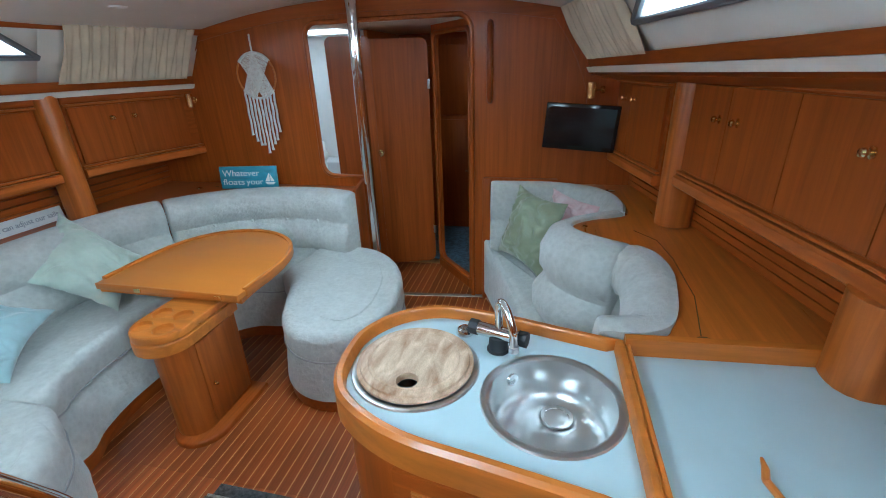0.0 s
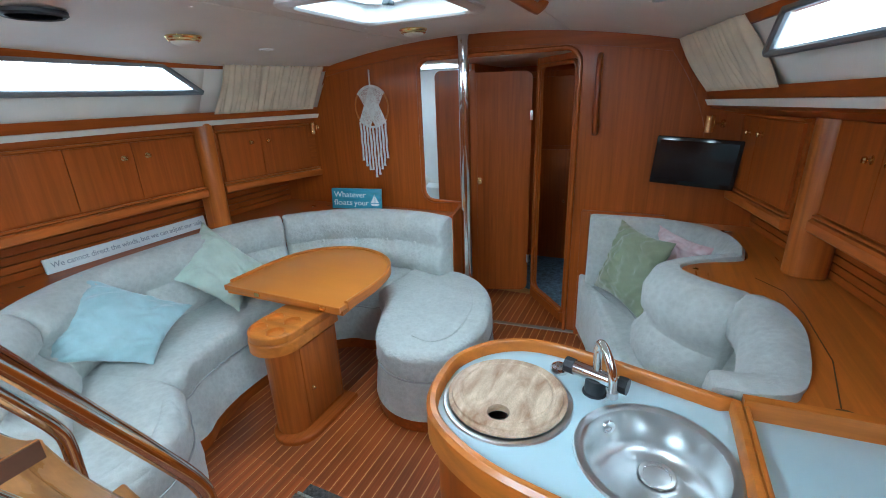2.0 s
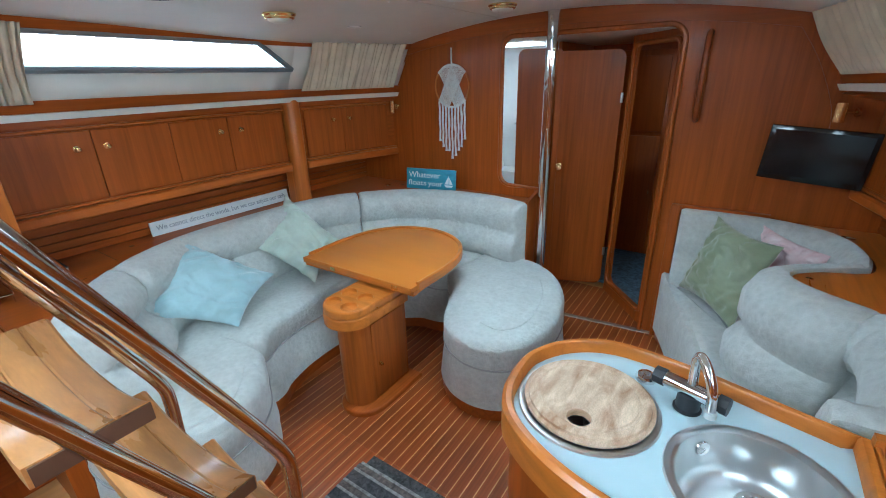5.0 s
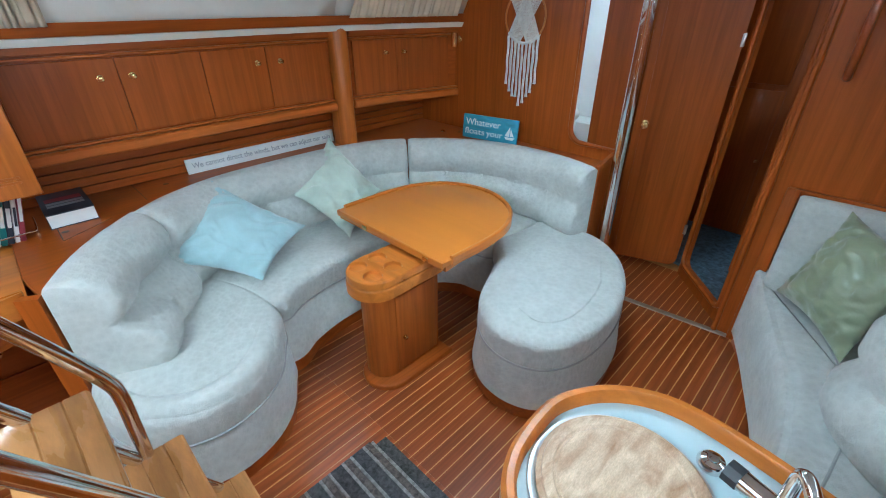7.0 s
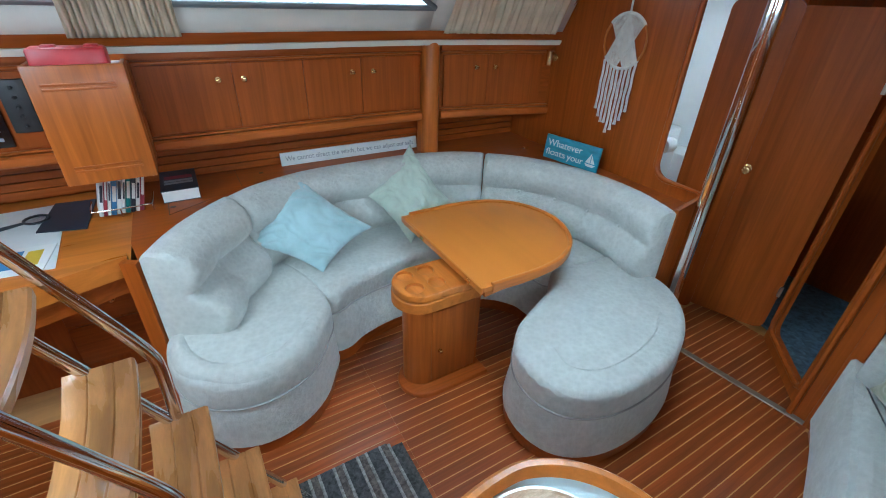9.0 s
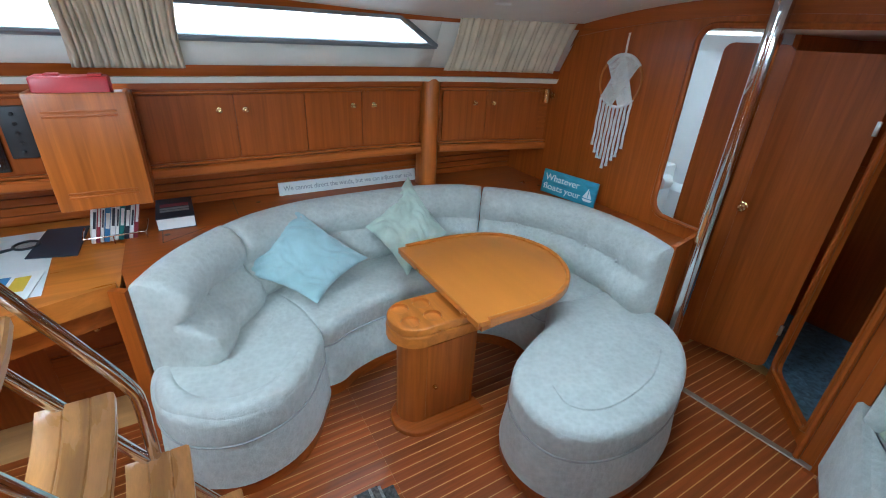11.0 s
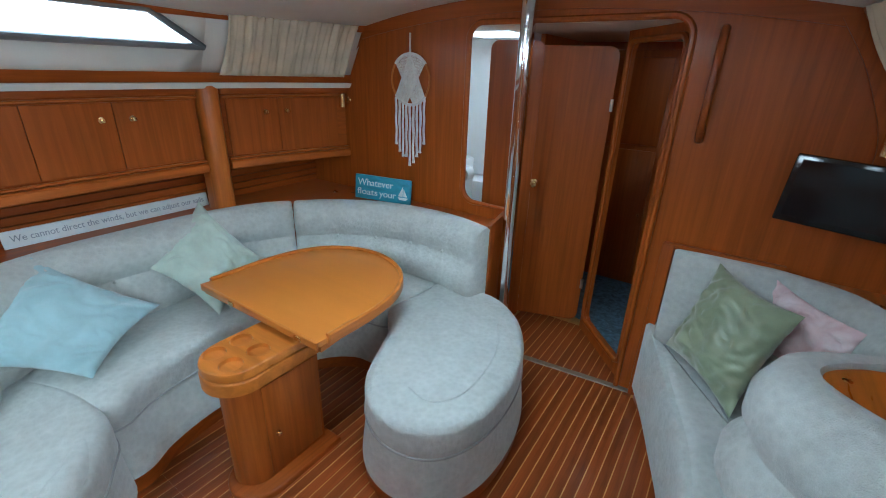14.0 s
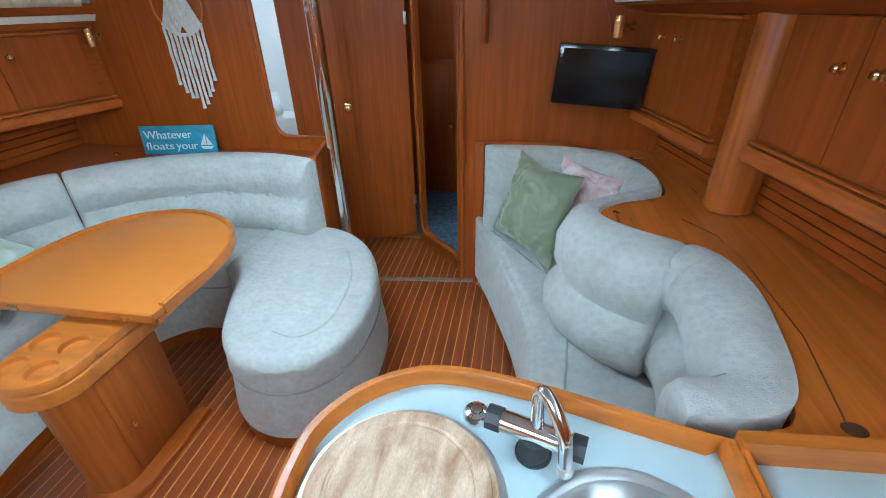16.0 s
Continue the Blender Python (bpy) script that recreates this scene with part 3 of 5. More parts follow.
# leaf of the open door
A, B = (-0.36, 3.545), (0.10, 3.70)
wd = math.hypot(B[0] - A[0], B[1] - A[1])
bm, P = plane_panel("x", A, B, rrect(0, wd, 0.05, 1.875, 0.06), teak_v, 0.028)
door = part("door_head", bm, teak_v, None)
tagged(door, "plain teak cabin door with rounded corners, ajar", "door", kind="structure")
door.visible_shadow = True
bm = bmesh.new()
c = P(0.075, 1.04, 0)
lathe(bm, [(0.024, 0), (0.024, 0.004), (0.009, 0.008), (0.009, 0.03), (0.022, 0.04), (0.026, 0.05), (0.02, 0.062), (0.008, 0.066)], c, 18, (0.31, -0.95, 0))
part("knob", bm, brass, door, "round brass door knob")
for z in (0.35, 1.55):
    bm = bmesh.new()
    q = P(wd - 0.004, z, -0.004)
    box(bm, q.x - 0.006, q.x + 0.012, q.y - 0.008, q.y + 0.006, z - 0.035, z + 0.035, 0.002)
    part("hinge", bm, steel, door, "small metal hinge")
# diagonal wall with the fore cabin opening
A, B = (0.13, 3.71), (0.535, 3.235)
wd = math.hypot(B[0] - A[0], B[1] - A[1])
hole = rrect(0.045, wd - 0.05, 0.10, 1.90, 0.06)
n6 = len(hole) // 4
sides = [[(wd - 0.05 + 0.05 * i / (n6 - 1), 0.0) for i in range(n6)], [(wd - 0.03 * i / (n6 - 1), 1.955) for i in range(n6)],
         [(0.03 * (1 - i / (n6 - 1)), 1.955) for i in range(n6)], [(0.04 * i / (n6 - 1), 0.0) for i in range(n6)]]
outer = sum(sides, [])
bm, P = plane_panel("x", A, B, outer, teak_v, 0.035, hole)
solo("wall_diagonal", bm, teak_v, "teak wall with a rounded cabin opening", "wall", "structure", smooth=0)
bm = bmesh.new()
lp = [P(u, z, -0.008) for u, z in hole]
tube(bm, lp + [lp[0]], 0.017, 8, False)
solo("trim_cabin_opening", bm, teak_v, "rounded teak moulding round the cabin opening", "moulding", "structure")
bm = bmesh.new()
q = P(wd - 0.025, 0.93, -0.006)
box(bm, q.x - 0.008, q.x + 0.008, q.y - 0.006, q.y + 0.006, 0.90, 0.96, 0.002)
solo("strike_plate", bm, brass, "small brass strike plate on the door frame", "strike plate")
# fore cabin
bm = bmesh.new()
loop = [(0.16, 3.745), (0.57, 3.27), (1.2, 3.27), (1.2, 4.9), (-0.35, 4.9), (-0.35, 3.9)]
rings(bm, [[Vector((x, y, z)) for x, y in loop] for z in (0.03, 0.05)])
solo("floor_fore_cabin", bm, carpet, "blue carpet in the fore cabin", "carpet", "structure", smooth=0)
bm = bmesh.new()
box(bm, -0.6, 1.25, 4.62, 4.66, 0.04, 1.96)
solo("wall_fore_cabin", bm, teak_v, "dark teak panelling in the fore cabin", "wall", "structure", smooth=0)
loc = thing("wardrobe", "dark teak wardrobe front in the fore cabin", "wardrobe", at=(0.2, 4.6, 0.05))
bm = bmesh.new()
box(bm, -0.25, 0.50, 4.585, 4.62, 0.05, 1.90, 0.004)
part("body", bm, teak_v, loc)
for z0, z1 in ((0.12, 1.18), (1.22, 1.85)):
    bm = bmesh.new()
    box(bm, -0.18, 0.27, 4.572, 4.586, z0, z1, 0.005)
    part("door", bm, teak_v, loc)
knob(loc, (0.235, 4.572, 0.67), (0, -1, 0), 0.012)
bm = bmesh.new()
box(bm, 0.40, 0.44, 3.9, 4.58, 0.05, 1.20, 0.004)
solo("wall_fore_cabin_side", bm, teak_v, "teak side panel in the fore cabin", "wall panel", "structure", smooth=0)
bm = bmesh.new()
box(bm, 1.2, 1.24, 3.24, 4.66, 0.0, 1.96)
box(bm, -0.45, -0.41, 3.80, 4.66, 0.0, 1.96)
solo("wall_fore_cabin_end", bm, teak_v, "teak side wall of the fore cabin", "wall", "structure", smooth=0)

# toilet compartment seen through the gap
bm = bmesh.new()
box(bm, -1.36, -1.32, YB + 0.03, 4.3, 0.0, 1.96)
box(bm, -1.36, -0.46, 4.26, 4.30, 0.0, 1.96)
box(bm, -0.47, -0.44, 3.60, 4.30, 0.0, 1.96)
solo("wall_head", bm, white_grp, "white moulded walls of the toilet compartment", "wall", "structure", smooth=0)
bm = bmesh.new()
box(bm, -1.31, -0.47, 4.02, 4.255, 0.05, 0.86, 0.02)
box(bm, -1.31, -1.02, 3.60, 4.03, 0.05, 1.06, 0.02)
solo("washroom_unit", bm, white_grp, "white moulded washroom unit", "washroom unit")
rollh = thing("toilet_roll_holder", "toilet roll on a holder on the white unit", "toilet roll", at=(-0.98, 3.78, 0.94))
bm = bmesh.new()
lathe(bm, [(0.02, -0.05), (0.055, -0.05), (0.055, 0.05), (0.02, 0.05)], (-0.955, 3.78, 0.965), 20, (0, 1, 0))
part("roll", bm, paper, rollh, "white paper roll")
bm = bmesh.new()
tube(bm, [(-1.02, 3.70, 0.965), (-0.955, 3.71, 0.965), (-0.955, 3.85, 0.965)], 0.006, 8)
part("holder", bm, chrome, rollh, "chrome holder")
soap = thing("soap_bottle", "clear soap bottle in a wire holder", "soap bottle", at=(-0.95, 4.22, 1.30))
bm = bmesh.new()
lathe(bm, [(0.03, 0), (0.032, 0.01), (0.032, 0.10), (0.015, 0.125), (0.012, 0.14)], (-0.92, 4.19, 1.30), 16)
part("bottle", bm, blue_cover, soap, "pale blue bottle")
bm = bmesh.new()
tube(bm, [(-0.92, 4.19, 1.44), (-0.92, 4.19, 1.475), (-0.92, 4.16, 1.48)], 0.007, 8)
part("pump", bm, white_grp, soap, "white pump top")
bm = bmesh.new()
tube(bm, [(-0.92 + 0.042 * math.cos(a), 4.19 + 0.042 * math.sin(a), 1.33) for a in np.linspace(0, 2 * math.pi, 17)], 0.003, 6)
tube(bm, [(-0.92, 4.232, 1.33), (-0.92, 4.258, 1.33)], 0.003, 6)
box(bm, -0.96, -0.88, 4.15, 4.23, 1.292, 1.299, 0.001)
part("wire_holder", bm, chrome, soap, "chrome wire holder")
bm = bmesh.new()
box(bm, -0.95, -0.55, 3.55, 3.95, 1.946, 1.954)
solo("window_head_hatch", bm, bright, "bright hatch in the toilet compartment ceiling", "hatch", "structure", smooth=0)


# ---- mast compression post ----
post = thing("mast_post", "polished stainless steel mast support post", "mast post", at=(-0.22, 3.1, 0))
bm = bmesh.new()
tube(bm, [(-0.22, 3.1, z) for z in (0.02, 0.7, 1.4, 2.09)], 0.04, 24)
part("tube", bm, chrome, post)
bm = bmesh.new()
lathe(bm, [(0.07, 0.0), (0.07, 0.012), (0.045, 0.02), (0.045, 0.05)], (-0.22, 3.1, 0), 24)
part("base_plate", bm, steel, post)
bm = bmesh.new()
lathe(bm, [(0.008, 0), (0.008, 0.004), (0.003, 0.006)], (-0.215, 3.06, 1.93), 10, (0.1, -1, 0))
part("bolt", bm, steel, post)


# ---- port settee ----
settee = thing("settee", "U-shaped settee upholstered in grey patterned fabric", "settee", at=(-0.9, 1.8, 0))
LOBE = [(-1.10, 0.50), (-1.0, 0.46), (-0.82, 0.475), (-0.665, 0.57), (-0.58, 0.74), (-0.60, 0.92), (-0.69, 1.06), (-0.83, 1.155), (-0.98, 1.22), (-1.30, 1.18), (-1.58, 1.02), (-1.45, 0.76), (-1.25, 0.58)]
MID = [(-1.03, 1.285), (-1.09, 1.40), (-1.14, 1.60), (-1.15, 1.85), (-1.12, 2.10), (-1.02, 2.32), (-0.86, 2.45), (-0.66, 2.50), (-0.60, 2.75), (-0.62, 2.94), (-0.9, 2.96), (-1.25, 2.82), (-1.52, 2.55), (-1.66, 2.25), (-1.70, 1.8), (-1.68, 1.35), (-1.58, 1.05), (-1.42, 1.08), (-1.22, 1.16), (-1.06, 1.20)]
OTTO = [(-0.65, 2.50), (-0.53, 2.38), (-0.44, 2.18), (-0.34, 1.98), (-0.20, 1.86), (-0.04, 1.83), (0.11, 1.89), (0.20, 2.05), (0.22, 2.28), (0.18, 2.52), (0.08, 2.74), (-0.06, 2.90), (-0.24, 2.99), (-0.45, 2.97), (-0.60, 2.93), (-0.62, 2.72)]
for pts, lab, fl in ((LOBE, "rounded end seat cushion", 0.4), (MID, "curved middle seat cushion", 1.5), (OTTO, "rounded end seat cushion by the mast post", 0.6)):
    ol = curve([(x, y, 0) for x, y in pts], 5, True)
    bm = bmesh.new()
    slab(bm, ol, 0.305, 0.462 if pts is not MID else 0.458, 0.05, 0.012, dome=0.0, steps=6)
    part("seat_cushion", bm, fabric, settee, lab)
    bm = bmesh.new()
    rings(bm, [[Vector((p.x, p.y, z)) for p in inset(ol, d)] for d, z in ((-0.036 * fl, 0.075), (-0.022 * fl, 0.15), (-0.004 * fl, 0.24), (0.006, 0.30), (0.012, 0.318))])
    part("seat_base", bm, fabric, settee)
    bm = bmesh.new()
    slab(bm, inset(ol, 0.012 - 0.042 * fl), 0.0, 0.078, 0.005)
    part("plinth", bm, teak_y, settee, "teak plinth")
    bm = bmesh.new()
    tube(bm, [Vector((p.x, p.y, 0.309)) for p in inset(ol, -0.001)] + [Vector((inset(ol, -0.001)[0].x, inset(ol, -0.001)[0].y, 0.309))], 0.005, 6, False)
    part("piping", bm, piping, settee)
# soft rolls stitched on the end cushions
for pts in ([(-0.12, 2.02), (0.0, 2.0), (0.08, 2.10), (0.09, 2.28), (0.05, 2.50), (-0.05, 2.70)],):
    bm = bmesh.new()
    tube(bm, [Vector((p.x, p.y, 0.4615)) for p in curve([(x, y, 0) for x, y in pts], 6)], 0.006, 8)
    part("stitching", bm, fabric, settee, "stitched seam")

bm = bmesh.new()
bp = [Vector((p.x, p.y, 0.432)) for p in curve([(-1.10, 0.545, 0), (-0.98, 0.52, 0), (-0.83, 0.54, 0), (-0.72, 0.62, 0), (-0.645, 0.755, 0), (-0.662, 0.91, 0), (-0.74, 1.02, 0), (-0.85, 1.09, 0), (-0.95, 1.13, 0)], 6)]
tube(bm, bp, [0.024 + 0.032 * min(1, 4 * min(i, len(bp) - 1 - i) / len(bp)) for i in range(len(bp))], 16)
part("front_roll", bm, fabric, settee, "padded roll along the cushion front")

BACKP = [(0.0, 0.43), (0.13, 0.43), (0.165, 0.49), (0.17, 0.56), (0.155, 0.615), (0.122, 0.655), (0.118, 0.678), (0.138, 0.715), (0.142, 0.78), (0.125, 0.84), (0.085, 0.88), (0.03, 0.892), (0.0, 0.875)]


def backrest(parent, pts, lab, scale=(1, 1), flip=1, tufts=3, prof=BACKP, name="backrest"):
    path = [Vector((p.x, p.y, 0)) for p in curve([(x, y, 0) for x, y in pts], 10)]
    k = len(path)
    lens = [0.0]
    for a, b in zip(path, path[1:]):
        lens.append(lens[-1] + (b - a).length)
    sc = []
    loops = []
    for i, q in enumerate(path):
        u = lens[i] / lens[-1]
        t = (path[min(i + 1, k - 1)] - path[max(i - 1, 0)]).normalized()
        nrm = Vector((-t.y, t.x, 0)) * flip
        s = scale[0] + (scale[1] - scale[0]) * u
        edge = min(u, 1 - u) * lens[-1]
        rnd = math.sqrt(max(0.0, 1 - (1 - min(edge / 0.035, 1)) ** 2))
        e = 0.80 + 0.20 * rnd
        puff = 1 + 0.08 * abs(math.sin(u * math.pi * (tufts + 1)))
        row = []
        for d, z in prof:
            dd = d * s * e
            if 0.6 < z < 0.72 and d > 0:
                dd *= 0.90 + 0.14 * (puff - 1) / 0.08
            elif d > 0.1:
                dd *= puff
            row.append(q + nrm * dd + Vector((0, 0, z - (1 - e) * 0.05 * (1 if z > 0.7 else -0.3))))
        loops.append(row)
    bm = bmesh.new()
    rings(bm, loops)
    ob = part(name, bm, fabric, parent, lab)
    for j in range(tufts):
        u = (j + 1) / (tufts + 1)
        i = min(range(k), key=lambda a: abs(lens[a] / lens[-1] - u))
        c = (loops[i][5] + loops[i][6]) / 2
        bm = bmesh.new()
        t = (path[min(i + 1, k - 1)] - path[max(i - 1, 0)]).normalized()
        lathe(bm, [(0.010, -0.006), (0.010, 0.004), (0.006, 0.008), (0.001, 0.009)], c, 10, Vector((-t.y, t.x, 0)) * flip)
        part("tuft_button", bm, fabric, ob)
    return ob


EP = [(0.0, 0.43), (0.20, 0.43), (0.25, 0.47), (0.262, 0.53), (0.24, 0.595), (0.165, 0.65), (0.145, 0.68), (0.17, 0.725), (0.175, 0.79), (0.145, 0.85), (0.09, 0.888), (0.03, 0.898), (0.0, 0.88)]
backrest(settee, [(-0.29, 2.985), (-0.55, 3.05), (-0.85, 3.05), (-1.15, 2.97), (-1.40, 2.82), (-1.585, 2.625)], "curved tufted backrest", (1.0, 1.2), 1, 4)
backrest(settee, [(-1.60, 2.61), (-1.72, 2.42), (-1.80, 2.1), (-1.81, 1.7), (-1.79, 1.35), (-1.70, 1.06), (-1.57, 0.87)], "long tufted backrest", (1.2, 1.35), 1, 4)
backrest(settee, [(-1.56, 0.86), (-1.42, 0.71), (-1.25, 0.58), (-1.05, 0.475)], "deep tufted end backrest", (1.0, 1.2), 1, 1, EP)
# teak end panels of the settee
bm = bmesh.new()
rings(bm, [[Vector((x, y, z)) for y, z in ((2.99, 0.0), (3.20, 0.0), (3.20, 0.935), (2.99, 0.885))] for x in (-0.308, -0.285)])
part("end_panel", bm, teak_v, settee, "teak end panel")
bm = bmesh.new()
rings(bm, [[Vector((-1.08, 0.40, z)), Vector((-1.04, 0.46, z)), Vector((-1.07, 0.475, z)), Vector((-1.11, 0.415, z))] for z in (0.0, 0.86)])
part("end_post", bm, teak_v, settee, "teak corner post")

# ledge behind the backrests
bm = bmesh.new()
bk = [Vector((p.x, p.y, 0)) for p in curve([(-0.31, 2.99, 0), (-0.55, 3.045, 0), (-0.85, 3.045, 0), (-1.15, 2.965, 0), (-1.40, 2.815, 0), (-1.60, 2.60, 0), (-1.72, 2.41, 0), (-1.80, 2.1, 0), (-1.805, 1.7, 0), (-1.785, 1.35, 0), (-1.70, 1.055, 0), (-1.55, 0.855, 0), (-1.25, 0.575, 0), (-1.06, 0.47, 0)], 4)]
ol = [(p.x, p.y) for p in bk] + [(-1.25, 0.44), (-2.09, 0.44), (-2.09, YB - 0.002), (-0.31, YB - 0.002)]
rings(bm, [[Vector((x, y, z)) for x, y in ol] for z in (0.83, 0.858)])
ledge = solo("port_ledge", bm, teak_y, "teak ledge behind the settee", "ledge", smooth=0)
# dark discs laid on the ledge for the shade inside finger holes
for x, y in ((-1.60, 0.62), (-1.92, 1.12), (-1.50, 3.08)):
    bm = bmesh.new()
    lathe(bm, [(0.015, 0.8583), (0.011, 0.8592), (0.0001, 0.8587)], (x, y, 0), 16)
    part("finger_hole_shade", bm, end_grain, ledge, "dark disc for the shade in a finger hole")
for a, b in (((-2.05, 0.60), (-1.50, 0.60)), ((-1.50, 0.60), (-1.62, 0.80)), ((-2.05, 0.98), (-1.74, 0.98))):
    bm = bmesh.new()
    tube(bm, [(a[0], a[1], 0.858), (b[0], b[1], 0.858)], 0.002, 6)
    part("lid_seam", bm, end_grain, ledge, "dark lid seam")


# ---- lockers ----
def lockers(name, xfun, sgn, y0, y1, doors, knobs, label, z0=1.10, z1=1.585, depth=0.26, kz=1.437):
    """A run of overhead lockers; sgn is -1 on the port side."""
    ob = thing(name, label, "locker", at=(xfun((y0 + y1) / 2), (y0 + y1) / 2, z0))
    n = max(4, int((y1 - y0) / 0.12))
    ys = np.linspace(y0, y1, n + 1)

    def band(nm, za, zb, off0, off1, mat, a=y0, b=y1, lab="", bevel=0.0):
        yy = [a] + [v for v in ys if a + 0.01 < v < b - 0.01] + [b]
        loops = []
        for i, y in enumerate(yy):
            x = xfun(y)
            f = x - sgn * off1
            loops.append([Vector((x + sgn * off0, y, za)), Vector((f + sgn * bevel, y, za)), Vector((f, y, za + bevel)), Vector((f, y, zb - bevel)), Vector((f + sgn * bevel, y, zb)), Vector((x + sgn * off0, y, zb))])
        bm = bmesh.new()
        rings(bm, loops)
        return part(nm, bm, mat, ob, lab, 25)
    band("body", z0 + 0.05, z1, depth, -0.012, teak_y)
    band("bottom_rail", z0, z0 + 0.055, 0.06, 0.022, rail_teak, lab="mid-brown teak bottom rail", bevel=0.01)
    band("rail_bead", z0 + 0.062, z0 + 0.074, 0.01, 0.012, rail_teak, bevel=0.004)
    band("top_rail", z1 - 0.035, z1, 0.01, 0.012, teak_y, bevel=0.003)
    band("top_bead", z1 - 0.056, z1 - 0.044, 0.01, 0.015, rail_teak, bevel=0.004)
    made = []
    for a, b in doors:
        made.append(band("door", z0 + 0.085, z1 - 0.065, 0.010, 0.004, teak_v, a + 0.002, b - 0.002, bevel=0.002))
    for y in knobs:
        d = next((m for m, (a, b) in zip(made, doors) if a <= y <= b), made[0])
        knob(d, (xfun(y) - sgn * 0.004, y, kz), (-sgn, 0, 0), 0.014)
    return ob


lockers("overhead_locker", port_x, -1, -0.93, 0.24, [(-0.9, -0.35), (-0.35, 0.2)], [], "dark instrument locker above the chart table", depth=0.2)
lockers("overhead_locker", port_x, -1, 0.60, 2.22, [(0.62, 1.055), (1.055, 1.44), (1.44, 1.80), (1.80, 2.20)], [0.98, 1.11, 1.74, 1.88], "teak overhead locker with four plain doors")
lockers("overhead_locker", port_x, -1, 2.36, YB - 0.004, [(2.38, 2.71), (2.71, 3.12)], [2.62, 2.76], "short teak locker beside the bulkhead")
lockers("overhead_locker", star_x, 1, -0.5, 2.36, [(-0.45, 0.2), (0.2, 0.80), (0.80, 1.39), (1.39, 1.735), (1.735, 2.073), (2.073, 2.34)], [1.465, 2.005, 2.12], "long teak overhead locker running over the galley", z0=1.135, z1=1.645, kz=1.462)
lockers("overhead_locker", star_x, 1, 2.56, YB - 0.004, [(2.58, 2.98), (2.98, 3.17)], [2.92, 3.05], "short teak locker beside the bulkhead", z0=1.08, z1=1.615, kz=1.474)


def pillar(x, y, z0, z1, w, d, label):
    bm = bmesh.new()
    slab(bm, [Vector((x + px, y + py, 0)) for px, py in rrect(-d / 2, d / 2, -w / 2, w / 2, min(w, d) * 0.42, 4)], z0, z1, 0.002)
    return solo("pillar", bm, pillar_teak, label, "pillar", "structure")


pillar(-1.87, 2.29, 0.858, 1.60, 0.115, 0.18, "rounded teak pillar between the lockers")
pillar(1.645, 2.46, 0.92, 1.62, 0.15, 0.16, "rounded teak pillar on the starboard shelf")
pillar(1.86, 1.325, 0.90, 1.15, 0.17, 0.22, "rounded teak pillar at the galley end")

# grooved lining under the lockers
for sgn, x, za, zb in ((-1, -2.03, 0.86, 1.14), (1, 1.93, 0.92, 1.14)):
    thingw = thing("lining", "horizontal teak planks lining the hull side", "hull lining", kind="structure", at=(x, 1, za))
    nn = 6
    for i in range(nn):
        z0 = za + (zb - za) * i / nn
        bm = bmesh.new()
        lean = 0.012 * i
        rings(bm, [[Vector((x + sgn * 0.03, y, z0)), Vector((x - sgn * 0.0 + sgn * lean * 0, y, z0 + 0.003)), Vector((x, y, z0 + (zb - za) / nn - 0.003)), Vector((x + sgn * 0.03, y, z0 + (zb - za) / nn))] for y in (-0.9, 1, YB - 0.004)] if sgn < 0 else
              [[Vector((x + 0.03 + 0.155 * (1.4 - y) * 0.0, y, z0)), Vector((star_x(y) + 0.13, y, z0 + 0.003)), Vector((star_x(y) + 0.13, y, z0 + (zb - za) / nn - 0.003)), Vector((x + 0.03, y, z0 + (zb - za) / nn))] for y in (-0.9, 1.35, 2.45, YB - 0.004)])
        part("plank", bm, teak_y, thingw, smooth=0)


# ---- curtains ----
def curtain(name, X, sgn, y0, y1, seed):
    """A gathered short curtain between its two rails."""
    rnd = random.Random(seed)
    ph = [rnd.uniform(0, 6.28) for _ in range(6)]
    ny, nz = 170, 12
    bm = bmesh.new()
    rows = []
    for i in range(ny + 1):
        y = y0 + (y1 - y0) * i / ny
        s = i / ny
        row = []
        for j in range(nz + 1):
            v = j / nz
            z = 1.655 + (1.965 - 1.655) * v
            fold = (math.sin(s * 84 + ph[0] + 1.6 * math.sin(v * 2.4 + ph[1]) + 2.5 * math.sin(s * 9 + ph[4])) + 0.7 * math.sin(s * 131 + ph[2] + v * 2.2) + 0.6 * math.sin(s * 37 + ph[3] + v))
            sag = 0.5 + 0.5 * math.sin(math.pi * v)
            pin = 0.02 * math.sin(math.pi * v) * (1 if s > 0.5 else -1) * abs(s - 0.5)
            row.append(bm.verts.new((X(y, z) - sgn * (0.058 + 0.013 * fold * sag), y - pin, z)))
        rows.append(row)
    for a, b in zip(rows, rows[1:]):
        for j in range(nz):
            bm.faces.new((a[j], b[j], b[j + 1], a[j + 1]))
    ob = solo(name, bm, curtain_mat, "gathered cream curtain beside the cabin window", "curtain", group="cabin curtains", smooth=80)
    mod = ob.modifiers.new("thickness", 'SOLIDIFY')
    mod.thickness = 0.003
    return ob


curtain("curtain", PX, -1, 2.33, 3.12, 1)
curtain("curtain", PX, -1, 0.42, 0.86, 2)
cs = curtain("curtain", SX, 1, 2.34, 3.10, 3)
for v in cs.data.vertices:
    v.co.z += (0.03 + 0.02 * (YB - v.co.y)) * min(1, max(0, (1.95 - v.co.z) / 0.3))


